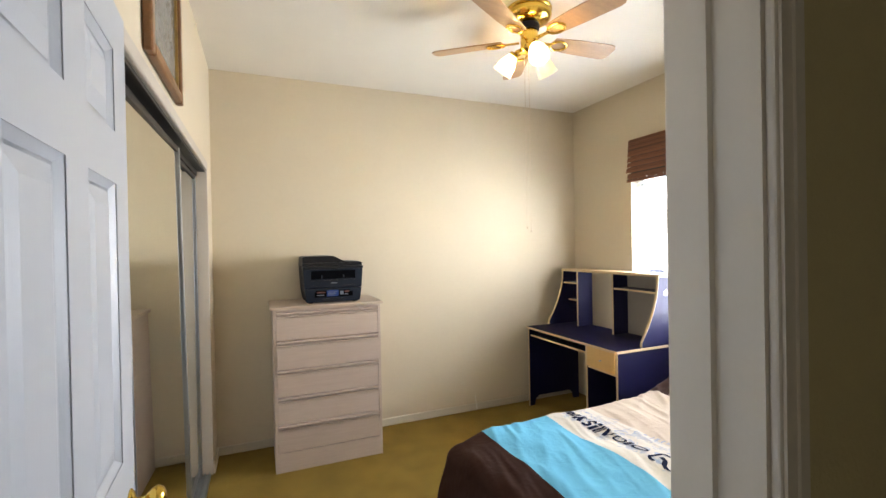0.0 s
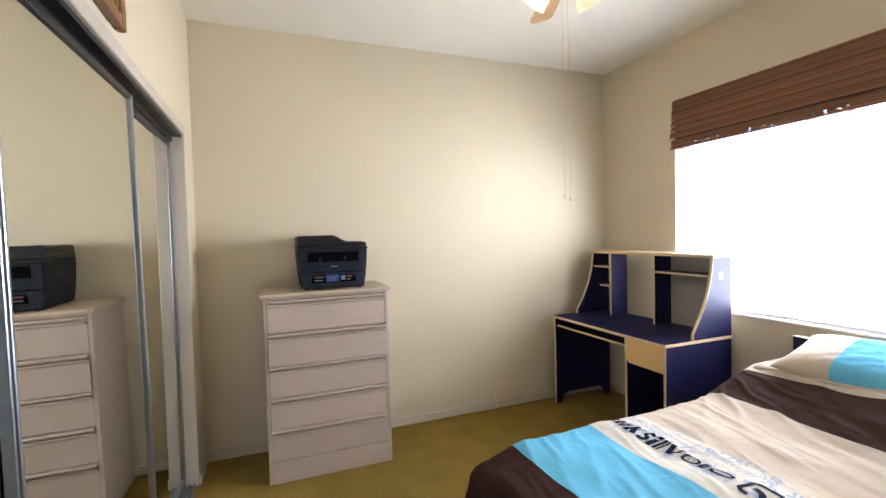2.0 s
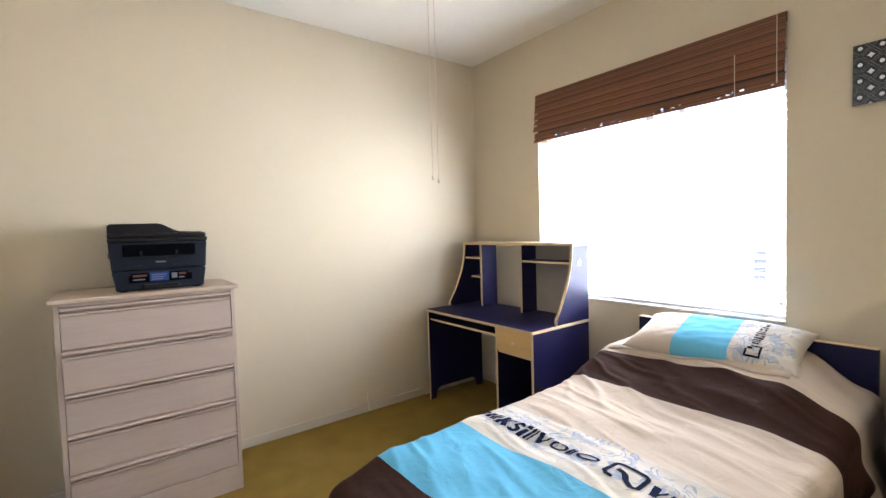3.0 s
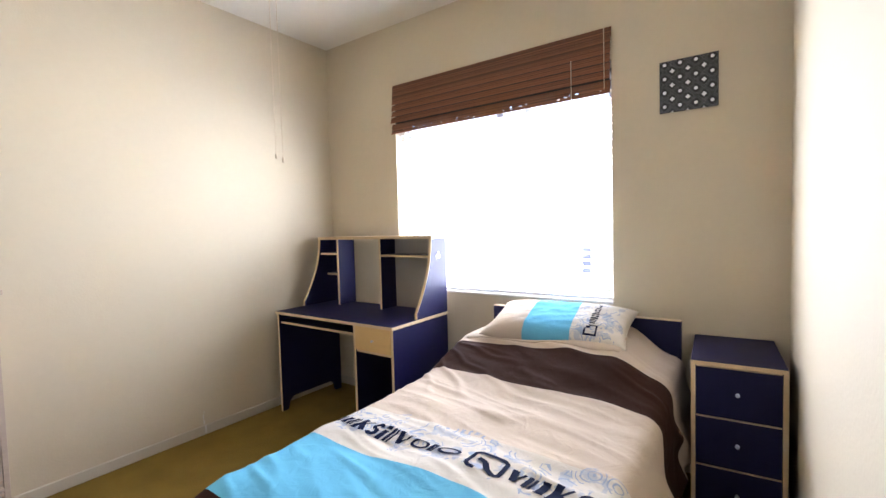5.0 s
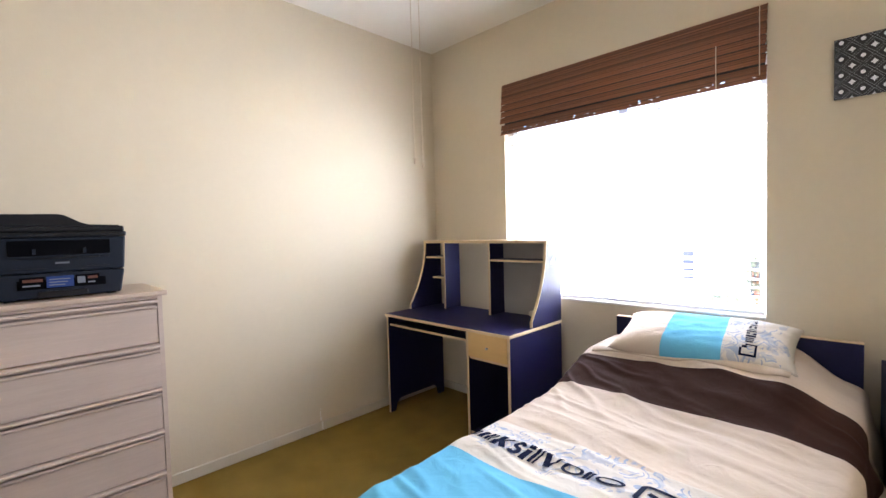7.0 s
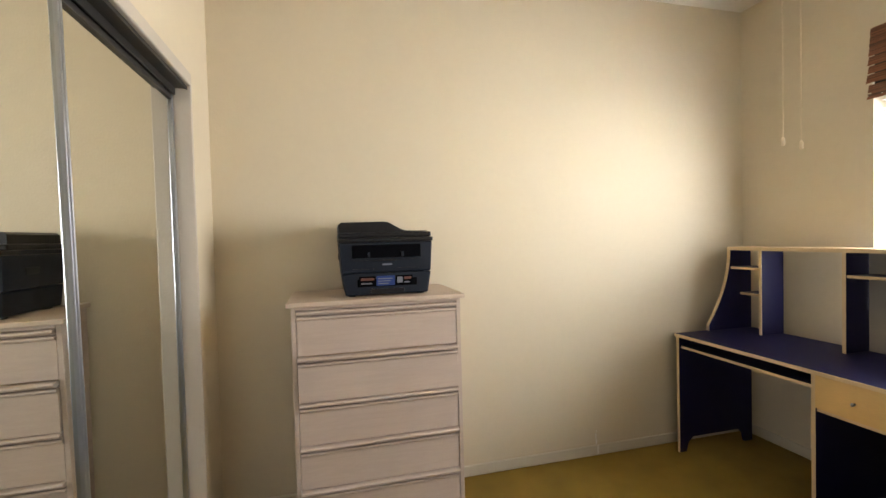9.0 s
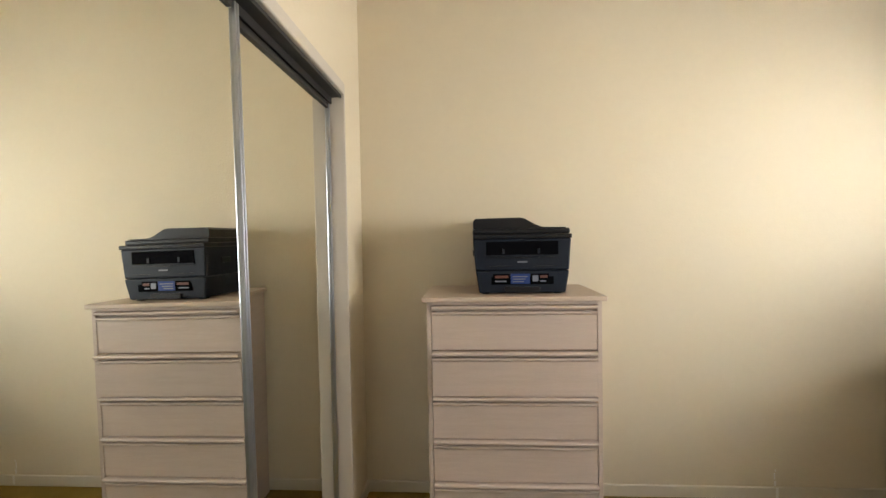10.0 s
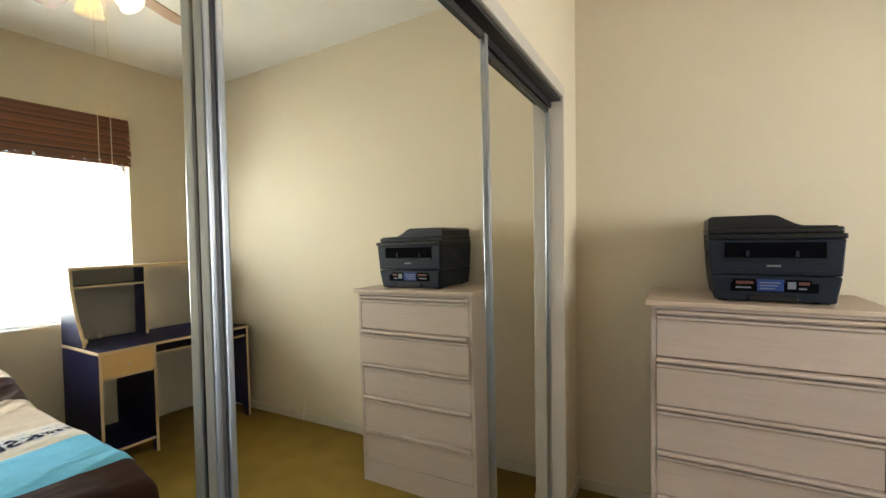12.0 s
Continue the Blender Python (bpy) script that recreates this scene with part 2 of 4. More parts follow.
    b2.inputs["Distance"].default_value = 0.015
    nt.links.new(crump.outputs[0], b2.inputs["Height"])
    nt.links.new(b1.outputs[0], b2.inputs["Normal"])
    nt.links.new(b2.outputs[0], b.inputs["Normal"])
    return m


def tile_material():
    """Black ground with a lattice of white discs and four-pointed stars."""
    m = bpy.data.materials.new("patterned_tile")
    m.use_nodes = True
    nt = m.node_tree
    b = nt.nodes["Principled BSDF"]
    b.inputs["Roughness"].default_value = 0.35
    tc = nt.nodes.new("ShaderNodeTexCoord")
    sep = nt.nodes.new("ShaderNodeSeparateXYZ")
    nt.links.new(tc.outputs["Object"], sep.inputs[0])

    def op(kind, a, c=None, cv=0.0):
        n = nt.nodes.new("ShaderNodeMath")
        n.operation = kind
        nt.links.new(a, n.inputs[0])
        if c is not None:
            nt.links.new(c, n.inputs[1])
        else:
            n.inputs[1].default_value = cv
        return n.outputs[0]

    P = 0.0685

    def cells(axis, shift):
        v = op("MULTIPLY", op("ADD", sep.outputs[axis], None, shift + 2 * P), None, 1 / P)
        return op("ABSOLUTE", op("SUBTRACT", op("FRACT", v), None, 0.5))
    yd, zd = cells(1, -0.001), cells(2, 0.0034)
    disc = op("LESS_THAN", op("ADD", op("POWER", yd, None, 2), op("POWER", zd, None, 2)), None, 0.0145)
    y2, z2 = cells(1, -0.001 + P / 2), cells(2, 0.0034 + P / 2)
    star = op("LESS_THAN", op("ADD", op("POWER", y2, None, 0.75), op("POWER", z2, None, 0.75)), None, 0.30)
    net = op("ABSOLUTE", op("SUBTRACT", op("ADD", yd, zd), None, 0.5))
    dots = op("GREATER_THAN", op("SINE", op("MULTIPLY", op("SUBTRACT", yd, zd), None, 38.0)), None, -0.35)
    line = op("MULTIPLY", op("MULTIPLY", op("MULTIPLY", op("GREATER_THAN", net, None, 0.055), op("LESS_THAN", net, None, 0.105)), dots), None, 0.30)
    tot = op("MINIMUM", op("ADD", op("ADD", disc, star), line), None, 1.0)
    mx = nt.nodes.new("ShaderNodeMix")
    mx.data_type = "RGBA"
    nt.links.new(tot, mx.inputs[0])
    mx.inputs[6].default_value = (0.006, 0.006, 0.009, 1)
    mx.inputs[7].default_value = (0.72, 0.72, 0.74, 1)
    nt.links.new(mx.outputs[2], b.inputs["Base Color"])
    return m


M_MIRROR, M_GLASS, M_SHADE, M_TILE = mirror_material(), glass_material(), shade_material(), tile_material()
M_BULB = glow_material("lit_bulb", (1.0, 0.80, 0.50), 30.0)
CREAM, BROWN, BLUE, PALE = (0.52, 0.43, 0.345), (0.036, 0.016, 0.012), (0.13, 0.42, 0.62), (0.60, 0.555, 0.49)
M_QUILT = cloth_material("banded_cotton_quilt", [(1.30, BROWN), (1.68, BLUE), (1.96, PALE), (2.43, CREAM), (2.675, BROWN)], CREAM, (1.735, 1.98))
M_PILLOW = cloth_material("banded_cotton_pillow", [(0.20, PALE), (0.26, PALE), (0.50, BLUE)], CREAM, (0.04, 0.27))


# ---- building helpers ----
def box(bm, x0, x1, y0, y1, z0, z1):
    v = [bm.verts.new(p) for p in itertools_product((x0, x1), (y0, y1), (z0, z1))]
    for f in ((0, 1, 3, 2), (4, 6, 7, 5), (0, 4, 5, 1), (2, 3, 7, 6), (0, 2, 6, 4), (1, 5, 7, 3)):
        bm.faces.new([v[i] for i in f])
    return bm


def itertools_product(a, b, c):
    return [(x, y, z) for x in a for y in b for z in c]


def boxed(x0, x1, y0, y1, z0, z1, bevel=0.0, seg=2):
    bm = box(bmesh.new(), x0, x1, y0, y1, z0, z1)
    if bevel:
        bmesh.ops.bevel(bm, geom=bm.edges[:], offset=bevel, segments=seg, profile=0.5, affect="EDGES")
    return bm


def lathe(profile, n=24, cx=0.0, cy=0.0):
    """A turned shape round the z axis from (radius, z) pairs."""
    bm = bmesh.new()
    rings = []
    for r, z in profile:
        rings.append([bm.verts.new((cx + r * math.cos(2 * math.pi * i / n), cy + r * math.sin(2 * math.pi * i / n), z)) for i in range(n)])
    for a, b in zip(rings, rings[1:]):
        for i in range(n):
            bm.faces.new((a[i], a[(i + 1) % n], b[(i + 1) % n], b[i]))
    for r in (rings[0], rings[-1]):
        if profile[0 if r is rings[0] else -1][0] > 1e-5:
            bm.faces.new(r)
    bmesh.ops.remove_doubles(bm, verts=bm.verts[:], dist=1e-6)
    bmesh.ops.recalc_face_normals(bm, faces=bm.faces[:])
    return bm


def prism(points, axis, a0, a1):
    """A plate whose outline is given in the two other axes, from a0 to a1 along the axis."""
    bm = bmesh.new()

    def put(p, q, a):
        return {"x": (a, p, q), "y": (p, a, q), "z": (p, q, a)}[axis]
    lo = [bm.verts.new(put(p, q, a0)) for p, q in points]
    hi = [bm.verts.new(put(p, q, a1)) for p, q in points]
    bm.faces.new(lo)
    bm.faces.new(hi[::-1])
    n = len(points)
    for i in range(n):
        bm.faces.new((lo[i], lo[(i + 1) % n], hi[(i + 1) % n], hi[i]))
    bmesh.ops.recalc_face_normals(bm, faces=bm.faces[:])
    return bm


def tube(points, r, n=8):
    bm = bmesh.new()
    rings = []
    pts = [Vector(p) for p in points]
    for i, p in enumerate(pts):
        t = (pts[min(i + 1, len(pts) - 1)] - pts[max(i - 1, 0)]).normalized()
        s = t.cross(Vector((0.3, 0.9, 0.2))).normalized()
        u = t.cross(s)
        rings.append([bm.verts.new(p + (s * math.cos(2 * math.pi * k / n) + u * math.sin(2 * math.pi * k / n)) * r) for k in range(n)])
    for a, b in zip(rings, rings[1:]):
        for k in range(n):
            bm.faces.new((a[k], a[(k + 1) % n], b[(k + 1) % n], b[k]))
    bm.faces.new(rings[0])
    bm.faces.new(rings[-1])
    bmesh.ops.recalc_face_normals(bm, faces=bm.faces[:])
    return bm


def thing(name, x, y, z, label, category, group="", rz=0.0):
    ob = new(name)
    ob.matrix_world = pose(x, y, z, 0, 0, rz)
    ob.empty_display_size = 0.1
    return tagged(ob, label, category, group)


def part(name, bm, material, parent=None, label="", smooth=False, at=(0, 0, 0)):
    """One mesh object under a thing or a part; the bmesh is in world metres less at."""
    me = bpy.data.meshes.new(name)
    if any(at):
        bmesh.ops.translate(bm, verts=bm.verts[:], vec=-Vector(at))
    bm.to_mesh(me)
    bm.free()
    me.materials.append(material)
    if smooth:
        me.polygons.foreach_set("use_smooth", [True] * len(me.polygons))
    ob = new(name, me)
    ob.parent = parent
    if label:
        tagged(ob, label)
    return ob


def structure(name, bm, material, label, category="", smooth=False):
    return tagged(part(name, bm, material, smooth=smooth), label, category or name.split("_")[0], kind="structure")


# ---- shell of the room and the hall ----
X0, X1 = -1.2, ROOM_X + 0.15
structure("floor", boxed(X0, X1, -1.7, FAR_Y + 0.12, -0.12, 0.0), M_CARPET, "tan cut-pile carpet, lightly mottled", "floor")
structure("ceiling", boxed(X0, X1, -1.7, FAR_Y + 0.12, CEIL, CEIL + 0.12), M_CEIL, "off-white textured flat ceiling", "ceiling")
structure("wall_north", boxed(X0, X1, FAR_Y, FAR_Y + 0.12, 0.0, CEIL), M_WALL, "cream painted wall behind the chest of drawers", "wall")

bm = bmesh.new()
T = ROOM_X + 0.15
box(bm, ROOM_X, T, NEAR_Y, WIN_Y0, 0, CEIL)
box(bm, ROOM_X, T, WIN_Y1, FAR_Y, 0, CEIL)
box(bm, ROOM_X, T, WIN_Y0, WIN_Y1, 0, WIN_Z0)
box(bm, ROOM_X, T, WIN_Y0, WIN_Y1, WIN_Z1, CEIL)
structure("wall_east", bm, M_WALL, "cream painted wall with one wide window", "wall")

DOOR_X0, DOOR_X1, DOOR_Z = 0.038, 0.907, 2.045
bm = bmesh.new()
box(bm, DOOR_X1 + 0.018, T, HALL_Y + 0.005, NEAR_Y, 0, CEIL)
box(bm, -0.12, DOOR_X0 - 0.018, HALL_Y + 0.005, NEAR_Y, 0, CEIL)
box(bm, DOOR_X0 - 0.018, DOOR_X1 + 0.018, HALL_Y + 0.005, NEAR_Y, DOOR_Z + 0.018, CEIL)
structure("wall_south", bm, M_WALL, "cream painted wall with the doorway", "wall")
for x0, x1, y0, y1, z0 in ((DOOR_X1 + 0.018, T, HALL_Y, HALL_Y + 0.005, 0), (X0 + 0.1, DOOR_X0 - 0.018, HALL_Y, HALL_Y + 0.005, 0),
                           (DOOR_X0 - 0.018, DOOR_X1 + 0.018, HALL_Y, HALL_Y + 0.005, DOOR_Z + 0.018), (X0, X0 + 0.1, -1.6, HALL_Y, 0),
                           (T - 0.1, T, -1.6, HALL_Y, 0), (X0, T, -1.7, -1.6, 0)):
    structure("wall_hall", boxed(x0, x1, y0, y1, z0, CEIL), M_HALL, "dim olive-beige hall wall outside the door", "wall")

# closet wall: header and the two ends, the closet box behind
CL_Y0, CL_Y1, CL_Z = 0.700, 3.312, 2.003
bm = bmesh.new()
box(bm, -0.135, WEST_X, NEAR_Y, CL_Y0 - 0.004, 0, CEIL)
box(bm, -0.135, WEST_X, CL_Y1 + 0.004, FAR_Y, 0, CEIL)
box(bm, -0.135, WEST_X, CL_Y0 - 0.004, CL_Y1 + 0.004, CL_Z + 0.004, CEIL)
structure("wall_west", bm, M_WALL, "cream painted wall over the mirrored closet", "wall")
bm = bmesh.new()
box(bm, -0.80, -0.72, HALL_Y + 0.005, FAR_Y, 0, CEIL)
box(bm, -0.72, -0.12, HALL_Y + 0.005, NEAR_Y, 0, CEIL)
structure("wall_closet", bm, M_WALL, "plain closet walls behind the mirrored doors", "wall")

# rounded trim round the closet opening
structure("closet_trim", boxed(-0.118, WEST_X + 0.007, CL_Y0 - 0.02, CL_Y1 - 0.001, CL_Z, CL_Z + 0.052, 0.006, 3), M_WRAP,
          "cream painted closet header trim with a rounded edge", "trim")
structure("closet_trim", boxed(-0.143, WEST_X + 0.003, CL_Y1, CL_Y1 + 0.014, 0, CL_Z + 0.052, 0.004), M_WRAP, "narrow cream closet side trim", "trim")
structure("closet_trim", boxed(-0.128, WEST_X + 0.001, CL_Y0 - 0.03, CL_Y0, 0, CL_Z - 0.001, 0.004), M_WRAP, "narrow cream closet side trim", "trim")


def baseboard(x0, x1, y0, y1):
    structure("baseboard", boxed(x0, x1, y0, y1, 0.0, 0.062, 0.004, 1), M_BASE, "low cream baseboard", "baseboard")


baseboard(WEST_X, ROOM_X - 0.013, FAR_Y - 0.013, FAR_Y)
baseboard(ROOM_X - 0.013, ROOM_X, NEAR_Y, FAR_Y)
baseboard(DOOR_X1 + 0.08, ROOM_X - 0.013, NEAR_Y, NEAR_Y + 0.013)
baseboard(WEST_X, WEST_X + 0.013, CL_Y1 + 0.015, FAR_Y - 0.013)

# door frame: jambs with stops, casings on both sides
bm = bmesh.new()
box(bm, DOOR_X1, DOOR_X1 + 0.018, HALL_Y - 0.002, NEAR_Y + 0.002, 0, DOOR_Z)
box(bm, DOOR_X1 - 0.011, DOOR_X1, HALL_Y + 0.066, HALL_Y + 0.100, 0, DOOR_Z - 0.012)
box(bm, DOOR_X0 - 0.018, DOOR_X0, HALL_Y - 0.002, NEAR_Y + 0.002, 0, DOOR_Z)
box(bm, DOOR_X0, DOOR_X0 + 0.011, HALL_Y + 0.066, HALL_Y + 0.100, 0, DOOR_Z - 0.012)
box(bm, DOOR_X0 - 0.018, DOOR_X1 + 0.018, HALL_Y - 0.002, NEAR_Y + 0.002, DOOR_Z, DOOR_Z + 0.018)
structure("door_jamb", bm, M_TRIM, "white painted door jamb with stop", "trim")


def casing(x0, x1, z0, z1, side):
    y = (HALL_Y - 0.002, HALL_Y - 0.016) if side < 0 else (NEAR_Y + 0.002, NEAR_Y + 0.016)
    bm = boxed(x0, x1, min(y), max(y), z0, z1, 0.004)
    inner = 0.6 * side
    if x1 - x0 < 0.1:
        w = x1 - x0
        for a, b in ((0.12, 0.22), (0.62, 0.95)):
            box(bm, x0 + a * w, x0 + b * w, min(y) - (0.004 if side < 0 else 0), max(y) + (0.004 if side > 0 else 0), z0, z1)
    structure("door_casing", bm, M_TRIM, "white moulded door casing", "trim")


casing(DOOR_X1 + 0.006, DOOR_X1 + 0.064, 0, DOOR_Z + 0.006, 1)
casing(DOOR_X0 + 0.002, DOOR_X1 + 0.064, DOOR_Z + 0.006, DOOR_Z + 0.064, 1)
for side in (-1,):
    casing(DOOR_X1 + 0.006, DOOR_X1 + 0.064, 0, DOOR_Z + 0.006, side)
    casing(DOOR_X0 - 0.064, DOOR_X0 - 0.006, 0, DOOR_Z + 0.006, side)
    casing(DOOR_X0 - 0.064, DOOR_X1 + 0.064, DOOR_Z + 0.006, DOOR_Z + 0.064, side)


# ---- six-panel door, open ----
def panel_door(width, height, hinge, edge):
    """The leaf lies along local x from the hinge; its front is local -y."""
    ang = math.degrees(math.atan2(edge[1] - hinge[1], edge[0] - hinge[0]))
    d = thing("panel_door", hinge[0], hinge[1], 0.012, "white six-panel interior door, open against the closet", "door", rz=ang)
    th, st = 0.035, 0.115
    mull = 0.115
    pw = (width - 2 * st - mull) / 2
    rows = ((0.235, 0.80), (1.005, 1.615), (1.728, height - 0.112))
    bm = bmesh.new()
    box(bm, 0, st, 0, th, 0, height)
    box(bm, width - st, width, 0, th, 0, height)
    z = 0
    for a, b in rows:
        box(bm, st, width - st, 0, th, z, a)
        box(bm, st + pw, st + pw + mull, 0, th, a, b)
        z = b
    box(bm, st, width - st, 0, th, z, height)
    box(bm, st, width - st, th / 2 - 0.005, th / 2 + 0.005, 0.2, height - 0.1)
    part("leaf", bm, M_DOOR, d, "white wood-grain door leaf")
    for a, b in rows:
        for x in (st, st + pw + mull):
            bm = bmesh.new()
            for s in (0, 1):
                y_out = 0.002 if s == 0 else th - 0.002
                y_in = th / 2 - 0.005 if s == 0 else th / 2 + 0.005
                steps = ((0.0, y_out), (0.014, y_in), (0.020, y_in), (0.052, y_out + (0.002 if s == 0 else -0.002)))
                rings = [[bm.verts.new((px, yy, pz)) for px, pz in ((x + o, a + o), (x + pw - o, a + o), (x + pw - o, b - o), (x + o, b - o))] for o, yy in steps]
                for r0, r1 in zip(rings, rings[1:]):
                    for i in range(4):
                        bm.faces.new((r0[i], r0[(i + 1) % 4], r1[(i + 1) % 4], r1[i]))
                bm.faces.new(rings[-1])
            bmesh.ops.recalc_face_normals(bm, faces=bm.faces[:])
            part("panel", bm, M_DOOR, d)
    for s in (-1,):
        prof = [(0.033, 0.0), (0.033, 0.003), (0.026, 0.008), (0.012, 0.012), (0.011, 0.030), (0.018, 0.036), (0.027, 0.046), (0.029, 0.056), (0.024, 0.066), (0.012, 0.072), (0.0, 0.073)]
        bm = lathe(prof, 28)
        m = Matrix.Translation((width - 0.060, 0 if s < 0 else th, 0.885)) @ Matrix.Rotation(radians(90 if s < 0 else -90), 4, "X")
        bm.transform(m)
        part("door_knob", bm, M_BRASS, d, "polished brass knob", True)
    for z in (0.25, 1.05, 1.80):
        bm = lathe([(0.006, z), (0.006, z + 0.09)], 10, 0.0, 0.0)
        part("hinge", bm, M_BRASS, d)
    return d


DOOR_W = 0.76
HINGE, EDGE_X = (0.044, 0.570), 0.004
panel_door(DOOR_W, 2.02, HINGE, (EDGE_X, HINGE[1] + math.sqrt(DOOR_W ** 2 - (HINGE[0] - EDGE_X) ** 2)))


# ---- mirrored closet doors ----
def mirror_door(y0, y1, x, label, turn=0.0, w=0.029, w_far=0.0, metal=None, lean=0.0):
    d = thing("mirrored_closet_door", x, (y0 + y1) / 2, 0.03, label, "closet door", "sliding mirrored closet doors", rz=turn)
    at = (x, (y0 + y1) / 2, 0.03)
    d.matrix_world = pose(*at, 0, lean, turn)
    metal = metal or M_STEEL
    top = 1.962
    part("mirror_pane", boxed(x - 0.008, x - 0.004, y0 + 0.01, y1 - 0.01, 0.05, top - 0.01), M_MIRROR, d, "clear silvered mirror", at=at)
    for a, b in ((y0, y0 + w), (y1 - (w_far or w), y1)):
        bm = boxed(x - 0.016, x + 0.006, a, a + (b - a) * 0.34, 0.03, top, 0.003)
        bm2 = boxed(x - 0.016, x + 0.006, a + (b - a) * 0.60, b, 0.03, top, 0.003)
        me2 = bpy.data.meshes.new("rib")
        bm2.to_mesh(me2)
        bm2.free()
        bm.from_mesh(me2)
        st = part("stile", bm, metal, d, "satin aluminium stile", at=at)
        part("stile_seal", boxed(x - 0.014, x + 0.001, a + (b - a) * 0.34, a + (b - a) * 0.60, 0.03, top), M_TRACK, st, "dark recessed strip", at=at)
    part("bottom_rail", boxed(x - 0.014, x + 0.004, y0 + w, y1 - w, 0.03, 0.062, 0.002), M_STEEL, d, at=at)
    part("top_rail", boxed(x - 0.014, x + 0.004, y0 + w, y1 - w, top - 0.022, top, 0.002), M_TRACK, d, at=at)


mirror_door(1.545, 2.447, -0.036, "mirrored sliding closet door in the front track, aluminium stiles", -0.9, w_far=0.020, lean=-0.6)
mirror_door(0.715, 1.573, -0.073, "mirrored sliding closet door in the rear track beside the entrance", -1.75, w=0.018, metal=M_DARKM, lean=-0.47)
mirror_door(2.395, 3.304, -0.086, "mirrored sliding closet door in the rear track by the far wall", 0.0, 0.014)
bm = bmesh.new()
box(bm, -0.113, -0.028, CL_Y0 + 0.002, CL_Y1 - 0.002, 1.992, CL_Z - 0.001)
for x, z in ((-0.113, 1.946), (-0.078, 1.964), (-0.033, 1.988)):
    box(bm, x, x + 0.005, CL_Y0 + 0.002, CL_Y1 - 0.002, z, 1.992)
structure("closet_head_track", bm, M_TRACK, "dark bronze sliding door head track", "track")
bm = bmesh.new()
box(bm, -0.116, -0.030, CL_Y0, CL_Y1, 0.0, 0.008)
for x in (-0.108, -0.088, -0.066, -0.040):
    box(bm, x, x + 0.005, CL_Y0, CL_Y1, 0.008, 0.022)
structure("closet_floor_track", bm, M_STEEL, "grooved aluminium floor track of the closet", "track")


# ---- picture leaning over the closet header ----
def framed_picture():
    y0, y1, z0, z1 = 1.610, 2.190, 2.085, 2.66
    p = thing("framed_picture", WEST_X + 0.012, (y0 + y1) / 2, z0, "dark walnut and gilt framed grey print above the closet doors", "picture")
    at = (0.012, (y0 + y1) / 2, z0)
    w = 0.045
    for n, (a, b, c, d) in (("frame_side", (y0, y0 + w, z0, z1)), ("frame_side", (y1 - w, y1, z0, z1)),
                            ("frame_rail", (y0 + w, y1 - w, z0, z0 + w)), ("frame_rail", (y0 + w, y1 - w, z1 - w, z1))):
        part(n, boxed(0.002, 0.030, a, b, c, d, 0.008, 3), M_FRAME, p, at=at)
    bm = bmesh.new()
    for a, b, c, d in ((y0 + w, y0 + w + 0.012, z0 + w, z1 - w), (y1 - w - 0.012, y1 - w, z0 + w, z1 - w),
                       (y0 + w, y1 - w, z0 + w, z0 + w + 0.012), (y0 + w, y1 - w, z1 - w - 0.012, z1 - w)):
        box(bm, 0.004, 0.020, a, b, c, d)
    part("slip", bm, M_GILT, p, "gilt inner slip", at=at)
    m = mat("faded_grey_print", (0.20, 0.19, 0.17), 0.25, var=0.5, scale=12, fine=60, bump=0.0)
    part("print", boxed(0.004, 0.010, y0 + w, y1 - w, z0 + w, z1 - w), m, p, "faded grey patterned print", at=at)


framed_picture()


# ---- window ----
def window():
    x = ROOM_X + 0.105
    w = thing("window", x, (WIN_Y0 + WIN_Y1) / 2, WIN_Z0, "white vinyl sliding window over the bed", "window")
    w["kind"] = "structure"
    at = (x, (WIN_Y0 + WIN_Y1) / 2, WIN_Z0)
    f = 0.04
    ym = (WIN_Y0 + WIN_Y1) / 2
    part("window_frame", box(box(box(box(bmesh.new(), x, x + 0.04, WIN_Y0, WIN_Y0 + f, WIN_Z0, WIN_Z1), x, x + 0.04, WIN_Y1 - f, WIN_Y1, WIN_Z0, WIN_Z1),
         x, x + 0.04, WIN_Y0 + f, WIN_Y1 - f, WIN_Z0, WIN_Z0 + f), x, x + 0.04, WIN_Y0 + f, WIN_Y1 - f, WIN_Z1 - f, WIN_Z1), M_PVC, w, at=at)
    for a, b in ((2.038, 2.088), (1.850, 1.886)):
        part("sash_stile", boxed(x + 0.002, x + 0.015, a, b, WIN_Z0 + f, WIN_Z1 - f), M_SASH, w, "vinyl sash stile with its shade put into the colour", at=at)
    for a, b in ((WIN_Y0 + f, ym - 0.001), (ym + 0.001, WIN_Y1 - f)):
        p = part("pane", boxed(x + 0.018, x + 0.022, a, b, WIN_Z0 + f, WIN_Z1 - f), M_GLASS, w, at=at)
        p.visible_shadow = False


window()
structure("window_sill", boxed(ROOM_X - 0.012, ROOM_X + 0.105, WIN_Y0 + 0.001, WIN_Y1 - 0.001, WIN_Z0, WIN_Z0 + 0.012, 0.003), M_TRIM, "cream painted window sill", "sill")


